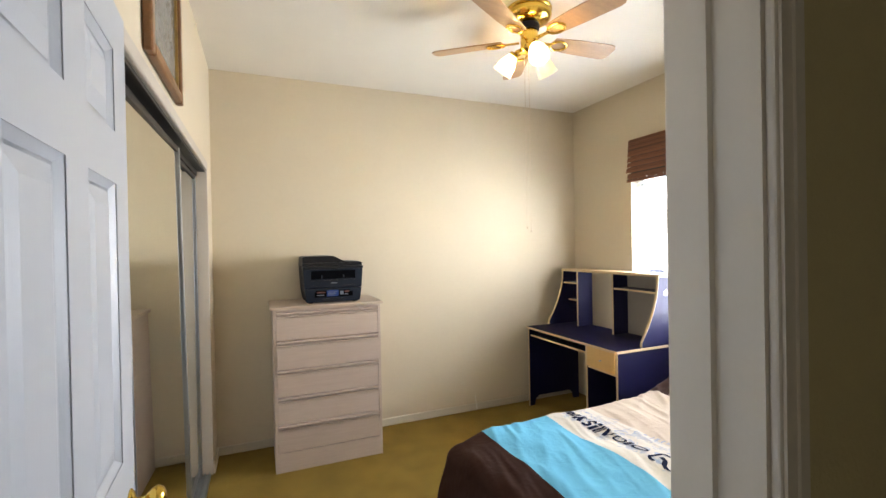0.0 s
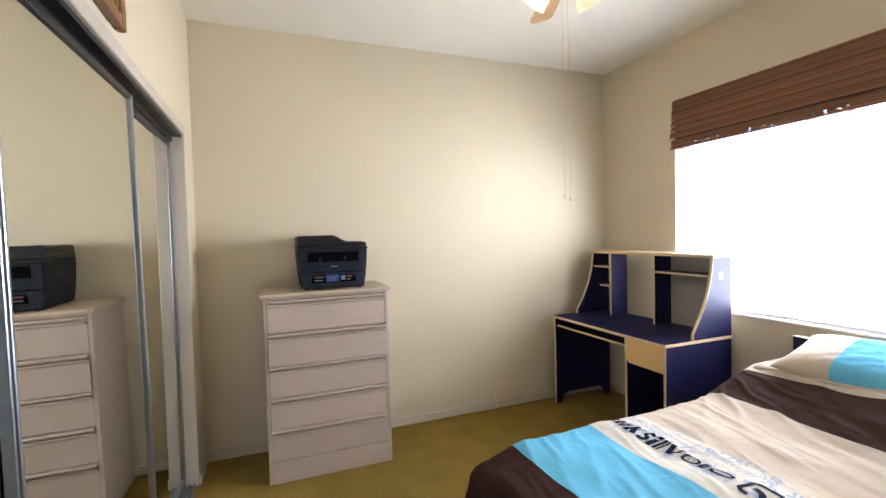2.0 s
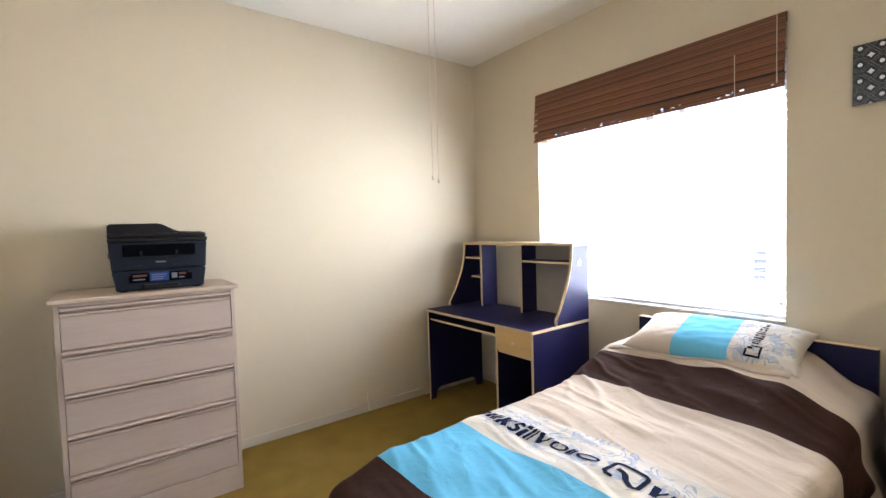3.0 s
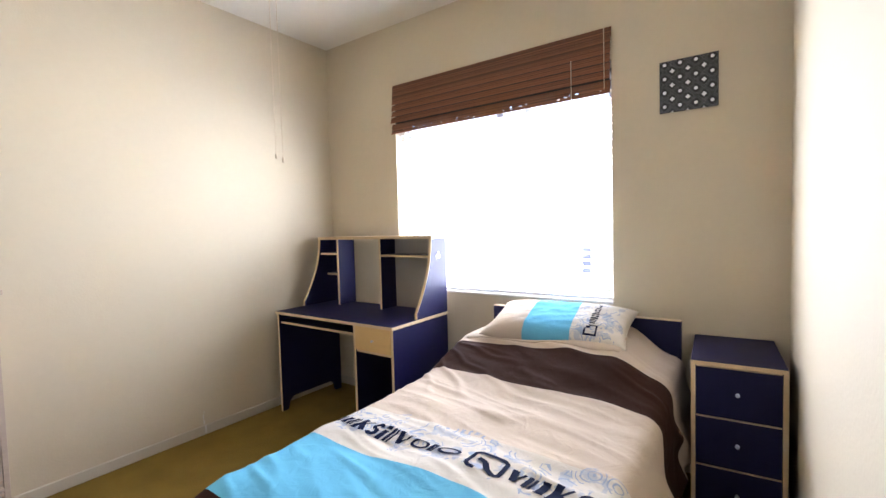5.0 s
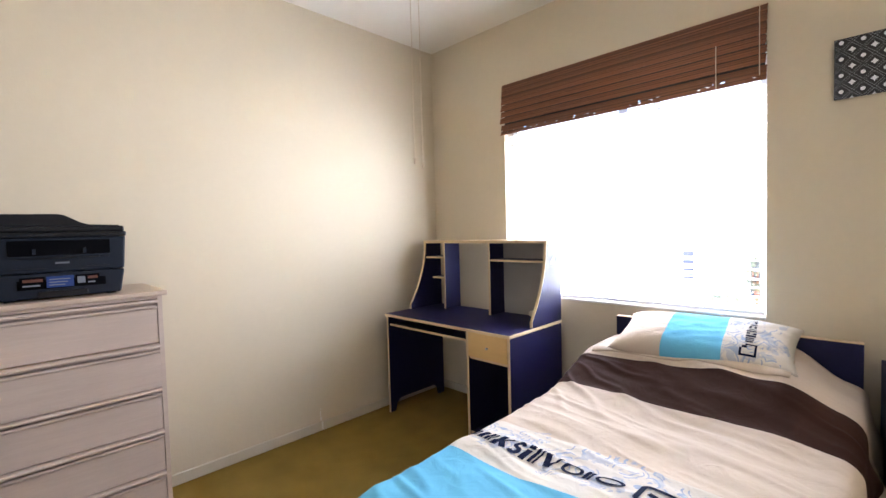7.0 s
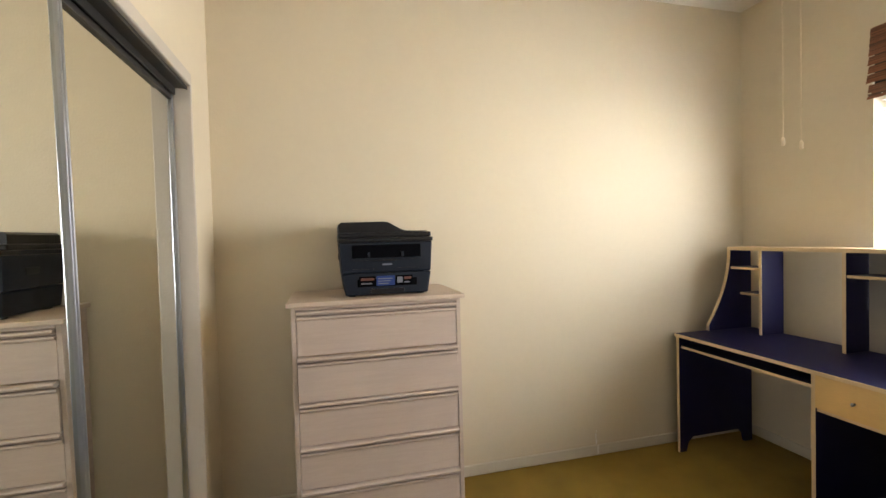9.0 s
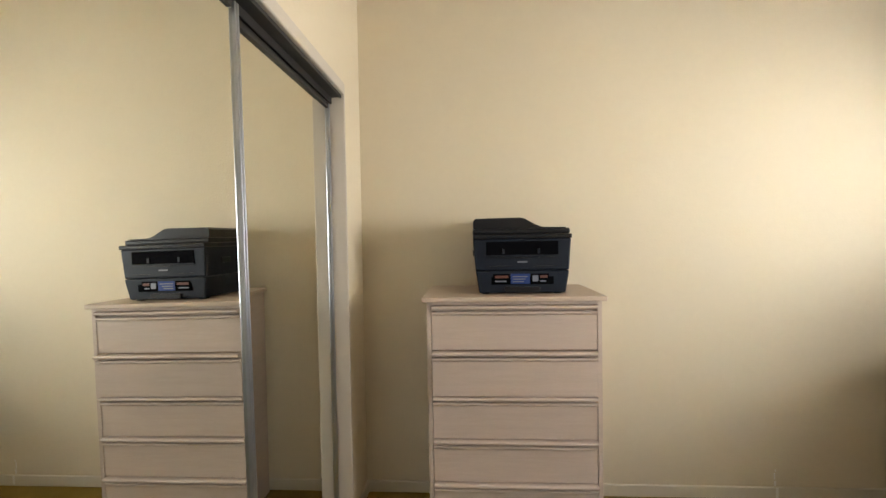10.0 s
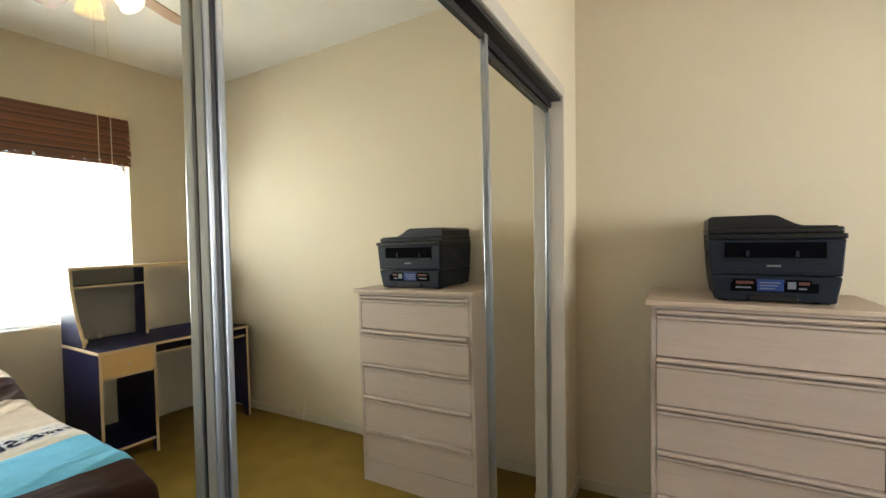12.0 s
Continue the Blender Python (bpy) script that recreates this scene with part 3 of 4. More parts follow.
def slat_blind():
    x = ROOM_X + 0.055
    b = thing("slat_blind", x, (WIN_Y0 + WIN_Y1) / 2, WIN_Z0 + 0.03, "white open horizontal slat blind inside the window", "blind")
    at = (x, (WIN_Y0 + WIN_Y1) / 2, WIN_Z0 + 0.03)
    part("head_rail", boxed(x - 0.02, x + 0.02, WIN_Y0 + 0.01, WIN_Y1 - 0.01, WIN_Z1 - 0.035, WIN_Z1), M_PVC, b, at=at)
    part("bottom_rail", boxed(x - 0.014, x + 0.014, WIN_Y0 + 0.012, WIN_Y1 - 0.012, WIN_Z0 + 0.016, WIN_Z0 + 0.030), M_PVC, b, at=at)
    z = WIN_Z0 + 0.055
    bm = boxed(-0.020, 0.020, WIN_Y0 + 0.012 - at[1], WIN_Y1 - 0.012 - at[1], -0.0006, 0.0006)
    first = part("slat", bm, M_PVC, b)
    n = 0
    while z < WIN_Z1 - 0.05:
        s = first if n == 0 else new("slat", first.data)
        s.parent = b
        s.matrix_basis = pose(0, 0, z - at[2], 0, 2, 0)
        z += 0.045
        n += 1
    for y in (WIN_Y0 + 0.18, (WIN_Y0 + WIN_Y1) / 2, WIN_Y1 - 0.18):
        part("ladder_cord", tube([(x - 0.013, y, WIN_Z0 + 0.03), (x - 0.013, y, WIN_Z1 - 0.03)], 0.0012, 5), M_PVC, b, at=at)


slat_blind()


def woven_shade():
    y0, y1 = 1.330, 2.866
    x = ROOM_X
    s = thing("woven_roman_shade", x, (y0 + y1) / 2, 1.975, "brown woven bamboo roman shade, drawn up over the window", "window shade")
    at = (x, (y0 + y1) / 2, 1.975)
    rnd = random.Random(5)
    part("head_board", boxed(x - 0.022, x, y0 + 0.004, y1 - 0.004, 2.29, 2.332), M_BAMBOO, s, at=at)
    bands = ((2.190, 2.337, 0.024), (2.143, 2.188, 0.030), (2.101, 2.141, 0.035), (2.054, 2.099, 0.041), (1.976, 2.052, 0.038))
    for i, (z0, z1, off) in enumerate(bands):
        bm = bmesh.new()
        z = z0
        while z < z1 - 0.003:
            h = rnd.uniform(0.003, 0.0055)
            t = (z - z0) / (z1 - z0)
            bulge = off + 0.014 * (1 - t) - (0.012 if t > 0.9 else 0.0)
            w = rnd.uniform(-0.0015, 0.0015) + (0.003 * (i % 2) - 0.0015 if i else 0)
            if i == 4 and z0 + 0.009 < z < z0 + 0.030 and rnd.random() < 0.8:
                a = y0 + w
                while a < y1:
                    b = min(y1 + w, a + rnd.uniform(0.03, 0.42))
                    box(bm, x - bulge - 0.003, x - bulge, a, b, z, z + h)
                    a = b + rnd.uniform(0.004, 0.020)
            else:
                box(bm, x - bulge - rnd.uniform(0.002, 0.004), x - bulge, y0 + w, y1 + w, z, z + h)
            z += h + 0.0003
        part("shade_fold", bm, M_BAMBOO, s, "brown bamboo reed fold", at=at)
    # Dark sheet added behind the reeds so the fold gaps look shaded.
    part("fold_gap_shade", boxed(x - 0.016, x - 0.012, y0 + 0.01, y1 - 0.01, 2.05, 2.30), M_TRACK, s, "dark sheet behind the folds, shade for their gaps", at=at)
    for y, z0, z1 in ((1.352, 1.995, 2.315), (1.528, 1.975, 2.18)):
        part("lift_cord", tube([(x - 0.078, y, z1), (x - 0.079, y, (z0 + z1) / 2), (x - 0.078, y, z0)], 0.0018, 6), M_CORD, s, "thin cream lift cord", at=at)


woven_shade()


# ---- bed ----
BX0, BX1, BY0, BY1, BTOP = 1.115, 3.07, 0.985, 2.035, 0.570


def smooth_step(a, b, v):
    t = max(0.0, min(1.0, (v - a) / (b - a)))
    return t * t * (3 - 2 * t)


def quilt_point(u, v):
    """Where the cloth point (u along the bed, v across, laid flat) comes to lie."""
    ex = min(0.0, u - (BX0 + 0.05))
    ey = v - (BY1 - 0.05) if v > BY1 - 0.05 else min(0.0, v - (BY0 + 0.05))
    e = math.hypot(ex, ey)
    corner = smooth_step(1.38, 1.12, u)
    top = BTOP + (0.135 + 0.040 * smooth_step(1.62, 1.35, v) - 0.105 * smooth_step(1.22, 1.01, v)) * smooth_step(2.28, 2.82, u)
    top += -0.018 * corner - 0.045 * corner * smooth_step(1.72, 2.02, v) + 0.012 * (1 - min(1.0, abs(v - 1.5) / 0.5) ** 2)
    r = 0.065
    cx, cy = max(u, BX0 + 0.05), min(max(v, BY0 + 0.05), BY1 - 0.05)
    n = noise.noise(Vector((u * 2.6, v * 3.5, 0.3)))
    n2 = noise.noise(Vector((u * 6 + 2.5 * v, v * 2.2 - u, 4.0)))
    ridge = abs(noise.noise(Vector((u * 9 - v * 2, v * 2.5 + u, 9.0))))
    crease = max(0.0, noise.noise(Vector((u * 22 - v * 5, v * 3.0 - u * 2.0, 21.0))) - 0.12)
    lift = 0.013 * n + 0.009 * n2 - 0.015 * ridge + 0.021 * crease * (0.4 + abs(n))
    fine = noise.noise(Vector((u * 48 - v * 9, v * 5.5, 33.0)))
    lift += 0.0028 * fine * (0.3 + max(0.0, noise.noise(Vector((u * 3, v * 3, 7.0))) * 2))
    fan = math.atan2(v - 2.35, 2.78 - u)
    pleat = max(0.0, math.sin(fan * 34 + 2.5 * n2)) ** 3 * smooth_step(1.35, 1.85, v) * smooth_step(2.12, 2.35, u) * smooth_step(2.80, 2.60, u)
    lift += 0.009 * pleat
    if e < 1e-6:
        return Vector((cx, cy, top + lift))
    a = min(e / r, math.pi / 2)
    out = r * math.sin(a)
    down = r * (1 - math.cos(a))
    rest = max(0.0, e - r * math.pi / 2)
    fold = math.sin((u * 1.0 + v) * 17 + 3 * n2)
    out += rest * 0.17 + fold * 0.018 * min(1, rest / 0.15)
    down += rest * 0.985
    return Vector((cx + ex / e * out, cy + ey / e * out, top + lift * (1 - 0.5 * a) - down))


def bed():
    b = thing("single_bed", (BX0 + BX1) / 2, (BY0 + BY1) / 2, 0, "navy laminate single bed with a low flat headboard", "bed")
    at = ((BX0 + BX1) / 2, (BY0 + BY1) / 2, 0)
    part("headboard", boxed(3.074, 3.110, 0.990, 2.018, 0.12, 0.800, 0.002), M_NAVY, b, "navy headboard with thin beech edge", at=at)
    part("headboard_edge", boxed(3.073, 3.111, 0.990, 2.018, 0.8005, 0.8025), M_BEECH, b, at=at)
    for y in (BY0 + 0.035, BY1 - 0.055):
        part("side_rail", boxed(BX0 + 0.05, 3.073, y, y + 0.02, 0.08, 0.36, 0.002), M_NAVY, b, at=at)
    part("foot_rail", boxed(BX0 + 0.03, BX0 + 0.05, BY0 + 0.035, BY1 - 0.035, 0.0, 0.38, 0.002), M_NAVY, b, at=at)
    for y in (1.003, 1.955):
        part("leg", boxed(3.076, 3.108, y, y + 0.05, 0.0, 0.12), M_NAVY, b, at=at)
    part("slat_base", boxed(BX0 + 0.05, 3.072, BY0 + 0.056, BY1 - 0.056, 0.30, 0.33), M_BEECH, b, at=at)
    m = thing("mattress", at[0], at[1], 0.33, "single mattress under the quilt on the navy bed", "mattress")
    part("mattress_body", boxed(BX0 + 0.055, 3.06, BY0 + 0.06, BY1 - 0.06, 0.33, 0.485, 0.03, 3), M_MATTRESS, m, at=(at[0], at[1], 0.33))


bed()


def quilt():
    q = thing("quilt", 2.0, 1.5, 0.3, "brown, sky blue and cream banded quilt spread over the bed", "quilt")
    at = Vector((2.0, 1.5, 0.3))
    bm = bmesh.new()
    uvl = bm.loops.layers.uv.new("UVMap")
    nu, nv = 230, 170
    u0, u1, v0, v1 = BX0 - 0.28, 3.045, BY0 - 0.36, BY1 + 0.30
    grid = []
    for i in range(nu + 1):
        row = []
        for j in range(nv + 1):
            u, v = u0 + (u1 - u0) * i / nu, v0 + (v1 - v0) * j / nv
            row.append((bm.verts.new(quilt_point(u, v) - at), u, v))
        grid.append(row)
    for i in range(nu):
        for j in range(nv):
            four = (grid[i][j], grid[i + 1][j], grid[i + 1][j + 1], grid[i][j + 1])
            f = bm.faces.new([c[0] for c in four])
            for lp, c in zip(f.loops, four):
                lp[uvl].uv = (c[1] + SKEW * (1.97 - c[2]), c[2])
    body = part("quilt_cover", bm, M_QUILT, q, smooth=True)
    sol = body.modifiers.new("thickness", "SOLIDIFY")
    sol.thickness, sol.offset = 0.012, -1

    # dark bold print across the pale band: abstract letter-like strokes and an outlined badge
    def mark(strokes, v_left, width, height, lean=0.0, base=None):
        """strokes: (points in a unit box, stroke width); drawn with tops towards the headboard."""
        bm = bmesh.new()
        base = PRINT_U - height / 2 if base is None else base
        for pts, wd in strokes:
            for (xa, ya), (xb, yb) in zip(pts, pts[1:]):
                a = Vector((v_left - xa * width - ya * lean, base + ya * height))
                b = Vector((v_left - xb * width - yb * lean, base + yb * height))
                d = (b - a).normalized()
                a, b = a - d * 0.0015, b + d * 0.0015
                nrm = Vector((-d.y, d.x)) * max(wd, 0.006) * 0.70
                n = max(2, int((b - a).length / 0.008))
                rows = []
                for i in range(n + 1):
                    c = a + (b - a) * i / n
                    row = []
                    for k in (-1, 0, 1):
                        vv, uu = c + nrm * k
                        u = uu - SKEW * (1.97 - vv)
                        p = quilt_point(u, vv)
                        d1, d2 = quilt_point(u + 0.004, vv) - p, quilt_point(u, vv + 0.004) - p
                        row.append(bm.verts.new(p + d1.cross(d2).normalized() * 0.0024 - at))
                    rows.append(row)
                for r0, r1 in zip(rows, rows[1:]):
                    for k in (0, 1):
                        bm.faces.new((r0[k], r1[k], r1[k + 1], r0[k + 1]))
        part("print_mark", bm, M_INK, q)

    def arc(cx, cy, rx, ry, a0, a1, n=10):
        return [(cx + rx * math.cos(radians(a0 + (a1 - a0) * i / n)), cy + ry * math.sin(radians(a0 + (a1 - a0) * i / n))) for i in range(n + 1)]
    post = [([(0.5, 0), (0.5, 1)], 0.016), ([(0.1, 0.03), (0.9, 0.03)], 0.005), ([(0.1, 0.97), (0.6, 0.97)], 0.005)]
    twin = [([(0.25, 0), (0.25, 1)], 0.010), ([(0.75, 0), (0.75, 1)], 0.005)]
    fork = [([(0.22, 0), (0.22, 1)], 0.016), ([(0.3, 0.45), (0.85, 0.95)], 0.006), ([(0.4, 0.5), (0.88, 0.03)], 0.016), ([(0.0, 0.03), (0.4, 0.03)], 0.005)]
    wave = [(arc(0.5, 0.74, 0.30, 0.22, 20, 250), 0.011), (arc(0.5, 0.27, 0.32, 0.24, 100, -150), 0.013)]
    vee = [([(0.08, 1), (0.5, 0.05)], 0.015), ([(0.5, 0.05), (0.92, 1)], 0.005), ([(0.0, 0.97), (0.3, 0.97)], 0.005)]
    hoop = [(arc(0.5, 0.5, 0.42, 0.42, 0, 360, 18), 0.008)]
    dotted = [([(0.5, 0), (0.5, 0.68)], 0.016), ([(0.5, 0.82), (0.5, 1)], 0.018), ([(0.15, 0.03), (0.85, 0.03)], 0.005)]
    run = [(twin, 0.022, 0.040), (post, 0.022, 0.045), (twin, 0.024, 0.055), (fork, 0.046, 0.072), (wave, 0.036, 0.066), (dotted, 0.022, 0.074), (twin, 0.026, 0.066),
           (vee, 0.048, 0.058), (hoop, 0.058, 0.042), (twin, 0.020, 0.040), (hoop, 0.070, 0.040)]
    v = 2.015
    for strokes, w, h in run:
        mark(strokes, v, w * 1.28, h * 1.12, 0.006)
        v -= (w + 0.005) * 1.28
    badge = [([(0.85, 1), (0.12, 1), (0.0, 0.88), (0.0, 0.12), (0.12, 0.0), (0.30, 0.0)], 0.010), ([(0.85, 1), (1, 0.88), (1, 0.12), (0.88, 0)], 0.010),
             ([(0.20, 0.60), (0.45, 0.52), (0.62, 0.20), (0.88, 0)], 0.014)]
    mark(badge, 1.405, 0.108, 0.090)
    v = 1.275
    for strokes, w, h in [(vee, 0.030, 0.050), (twin, 0.026, 0.055), (post, 0.024, 0.060), (fork, 0.050, 0.072), (wave, 0.040, 0.068), (dotted, 0.024, 0.076), (twin, 0.028, 0.066), (vee, 0.050, 0.060), (hoop, 0.060, 0.044)]:
        mark(strokes, v, w * 1.22, h * 1.12, 0.006)
        v -= (w + 0.006) * 1.22


SKEW, PRINT_U = 0.03, 1.812
quilt()


def pillow():
    p = thing("pillow", PIL[0], PIL[1], PIL[2], "plump cream and sky blue pillow at the headboard", "pillow", rz=PIL[3])
    p.matrix_world = pose(PIL[0], PIL[1], PIL[2], 0, PIL[4], PIL[3])
    bm = bmesh.new()
    uvl = bm.loops.layers.uv.new("UVMap")
    L, W, H = PIL_SIZE
    n, m = 60, 40
    for s in (1, -1):
        g = []
        for i in range(n + 1):
            row = []
            for j in range(m + 1):
                a, b = i / n * 2 - 1, j / m * 2 - 1
                px = a * L / 2 * (1 - 0.06 * (1 - b * b) * a * a)
                py = b * W / 2 * (1 - 0.07 * (1 - a * a) * b * b)
                hh = max(0, (1 - a ** 4)) ** 0.55 * max(0, (1 - b ** 4)) ** 0.55
                z = s * H / 2 * hh * (1 if s > 0 else 0.65)
                z += 0.006 * noise.noise(Vector((a * 5, b * 5 + a * 2, s * 3))) * hh
                z += 0.014 * max(0, abs(a) * abs(b) - 0.5)
                row.append((bm.verts.new((py, px, z)), (L / 2 + px, py)))
            g.append(row)
        for i in range(n):
            for j in range(m):
                c = (g[i][j], g[i + 1][j], g[i + 1][j + 1], g[i][j + 1])
                c = c if s < 0 else c[::-1]
                f = bm.faces.new([q[0] for q in c])
                for lp, q in zip(f.loops, c):
                    lp[uvl].uv = q[1]
    bmesh.ops.remove_doubles(bm, verts=bm.verts[:], dist=1e-5)
    bmesh.ops.recalc_face_normals(bm, faces=bm.faces[:])
    part("pillow_case", bm, M_PILLOW, p, smooth=True)
    def zz(px, py):
        a, b = px / (L / 2), py / (W / 2)
        return H / 2 * max(0, (1 - a ** 4)) ** 0.55 * max(0, (1 - b ** 4)) ** 0.55 + 0.004

    def patch(x0, x1, y0, y1):
        bm = bmesh.new()
        g = [[bm.verts.new((y0 + (y1 - y0) * j / 5, x0 + (x1 - x0) * i / 3, zz(x0 + (x1 - x0) * i / 3, y0 + (y1 - y0) * j / 5))) for j in range(6)] for i in range(4)]
        for i in range(3):
            for j in range(5):
                bm.faces.new((g[i][j], g[i + 1][j], g[i + 1][j + 1], g[i][j + 1]))
        part("print_mark", bm, M_INK, p)
    cx = -L / 2 + 0.165
    for y0, y1, a, b in ((-0.170, -0.162, -0.030, 0.030), (-0.162, -0.118, -0.030, -0.022), (-0.118, -0.110, -0.030, 0.012), (-0.162, -0.135, 0.022, 0.030),
                         (-0.135, -0.120, 0.004, 0.022),
                         (-0.098, -0.088, -0.012, 0.014), (-0.082, -0.076, -0.014, 0.016), (-0.070, -0.062, -0.014, 0.016), (-0.054, -0.040, -0.018, 0.018),
                         (-0.034, -0.020, -0.018, -0.006), (-0.030, -0.016, 0.006, 0.018), (-0.008, 0.002, -0.016, 0.020), (0.010, 0.016, -0.014, 0.014),
                         (0.024, 0.044, -0.012, -0.004), (0.024, 0.044, 0.006, 0.014), (0.052, 0.060, -0.014, 0.012), (0.070, 0.092, -0.010, 0.000), (0.100, 0.108, -0.010, 0.010)):
        patch(cx + a, cx + b, y0, y1)


PIL, PIL_SIZE = (2.890, 1.540, 0.768, 3.0, -16.0), (0.735, 0.39, 0.16)
pillow()


def folded_edge():
    """The quilt's head end folded back flat under the pillow."""
    f = thing("folded_cover_edge", 2.80, 1.62, 0.70, "cream cotton edge folded back flat under the pillow", "bedding")
    bm = bmesh.new()
    n, m = 30, 8
    grid = []
    for i in range(n + 1):
        v = 1.985 - 0.80 * i / n
        row = []
        for j in range(m + 1):
            u = 2.70 + 0.003 * math.sin(i * 0.45) - 0.02 * (i / n) ** 2 + 0.17 * j / m
            p = quilt_point(u, v)
            p.z += 0.004 + 0.002 * min(1.0, j / 2)
            row.append(bm.verts.new(p - Vector((2.80, 1.62, 0.70))))
        grid.append(row)
    for a, b in zip(grid, grid[1:]):
        for j in range(m):
            bm.faces.new((a[j], b[j], b[j + 1], a[j + 1]))
    bmesh.ops.recalc_face_normals(bm, faces=bm.faces[:])
    cloth = part("folded_cloth", bm, M_SHEET, f, smooth=True)
    sol = cloth.modifiers.new("thickness", "SOLIDIFY")
    sol.thickness, sol.offset = 0.004, 0


folded_edge()


# ---- desk and hutch ----
DX0, DX1, DY0, DY1, DZ = 2.542, 3.108, 2.386, 3.490, 0.727


def board(name, parent, at, x0, x1, y0, y1, z0, z1, edge=None, label=""):
    """A navy board with a beech strip on the edge named."""
    p = part(name, boxed(x0, x1, y0, y1, z0, z1, 0.0008, 1), M_NAVY, parent, label, at=at)
    t = 0.0022
    for e in (edge or ""):
        c = {"f": (x0 - t, x0, y0, y1, z0, z1), "r": (x0, x1, y0 - t, y0, z0, z1), "l": (x0, x1, y1, y1 + t, z0, z1),
             "t": (x0, x1, y0, y1, z1, z1 + t)}[e]
        part("edge_band", boxed(*c), M_BEECH, p, "beech edge strip", at=at)
    return p


def desk():
    at = ((DX0 + DX1) / 2, (DY0 + DY1) / 2, 0)
    d = thing("computer_desk", *at, "navy laminate computer desk with beech edges and a beech drawer", "desk")
    board("desktop", d, at, DX0, DX1, DY0, DY1, DZ - 0.018, DZ, "frl")
    arch = [(DX0 + 0.012, 0.0), (DX0 + 0.060, 0.0), (DX0 + 0.075, 0.055), (DX0 + 0.110, 0.085), (DX1 - 0.110, 0.085), (DX1 - 0.075, 0.055), (DX1 - 0.06, 0.0), (DX1 - 0.002, 0.0),
            (DX1 - 0.002, DZ - 0.019), (DX0 + 0.012, DZ - 0.019)]
    for y in (DY0 + 0.004, 2.696, DY1 - 0.021):
        p = part("side_panel", prism(arch, "y", y, y + 0.017), M_NAVY, d, at=at)
        part("edge_band", boxed(DX0 + 0.0098, DX0 + 0.012, y, y + 0.017, 0.0, DZ - 0.019), M_BEECH, p, "beech edge strip", at=at)
    board("keyboard_shelf", d, at, DX0 + 0.03, DX1 - 0.20, 2.714, DY1 - 0.022, 0.638, 0.653, "f")
    board("back_rail", d, at, DX1 - 0.03, DX1 - 0.014, 2.714, DY1 - 0.022, 0.585, DZ - 0.019)
    board("pedestal_bottom", d, at, DX0 + 0.02, DX1 - 0.031, DY0 + 0.022, 2.695, 0.085, 0.101, "f")
    board("pedestal_shelf", d, at, DX0 + 0.02, DX1 - 0.031, DY0 + 0.022, 2.695, 0.545, 0.560, "f")
    dr = part("drawer", boxed(DX0 + 0.006, DX0 + 0.024, DY0 + 0.023, 2.694, 0.562, DZ - 0.021, 0.001), M_BEECHD, d, "beech drawer front", at=at)
    part("drawer_box", boxed(DX0 + 0.024, DX1 - 0.10, DY0 + 0.035, 2.682, 0.566, 0.68), M_BEECH, d, at=at)
    bm = lathe([(0.004, 0), (0.004, 0.008), (0.007, 0.012), (0.006, 0.016), (0, 0.017)], 16)
    bm.transform(Matrix.Translation((DX0 + 0.006, 2.545, 0.630)) @ Matrix.Rotation(radians(-90), 4, "Y"))
    part("drawer_knob", bm, M_STEEL, dr, "small metal knob", True, at=at)


desk()


def hutch():
    at = ((2.78 + DX1) / 2, (DY0 + DY1) / 2, DZ)
    h = thing("desk_hutch", *at, "navy open hutch with curved sides and beech edges, on the desk", "hutch")
    top = 1.238

    def front(z):
        return 2.948 - 0.168 * min(1.0, (top - z) / 0.475) ** 2.0
    zs = [DZ + 0.001] + [DZ + 0.035 + (top - 0.018 - DZ - 0.035) * i / 16 for i in range(17)]
    curve = [(front(z), z) for z in zs]
    for y in (DY0 + 0.004, DY1 - 0.021):
        p = part("side_panel", prism(curve + [(DX1, top - 0.018), (DX1, DZ + 0.001)], "y", y, y + 0.017), M_NAVY, h, at=at)
        part("edge_band", prism(curve + [(x - 0.0035, z) for x, z in curve[::-1]], "y", y - 0.0006, y + 0.0176), M_BEECH, p, "beech edge strip", at=at)
    board("top_board", h, at, 2.945, DX1, DY0, DY1, top - 0.0175, top, "frt")
    board("divider", h, at, 2.945, DX1, 3.262, 3.278, DZ + 0.001, top - 0.018, "f")
    board("divider", h, at, 2.945, DX1, 2.832, 2.848, DZ + 0.001, top - 0.018, "f")
    board("shelf", h, at, 2.950, DX1, 3.279, DY1 - 0.022, 1.105, 1.119, "f")
    board("shelf", h, at, 2.975, DX1, 3.279, DY1 - 0.065, 0.948, 0.962, "f")
    board("shelf", h, at, 2.950, DX1, DY0 + 0.022, 2.831, 1.098, 1.112, "f")
    part("back_panel", boxed(3.098, 3.106, DY0 + 0.022, 2.831, DZ + 0.001, top - 0.018), M_TAUPE, h, "taupe hardboard back panel", at=at)
    # pale rounded sticker with a small leaf on the outer side
    bm = bmesh.new()
    for cx, cz, rx, rz in ((-0.008, 0, 0.012, 0.017), (0.008, 0, 0.012, 0.017), (0.004, 0.022, 0.004, 0.007)):
        ring = [bm.verts.new((3.015 + cx + rx * math.cos(a * math.pi / 8), DY0 + 0.0025 - (0.0003 if cx > 0 else 0), 1.105 + cz + rz * math.sin(a * math.pi / 8))) for a in range(16)]
        bm.faces.new(ring)
    part("sticker", bm, M_WHITE, h, "small pale rounded sticker", at=at)


hutch()

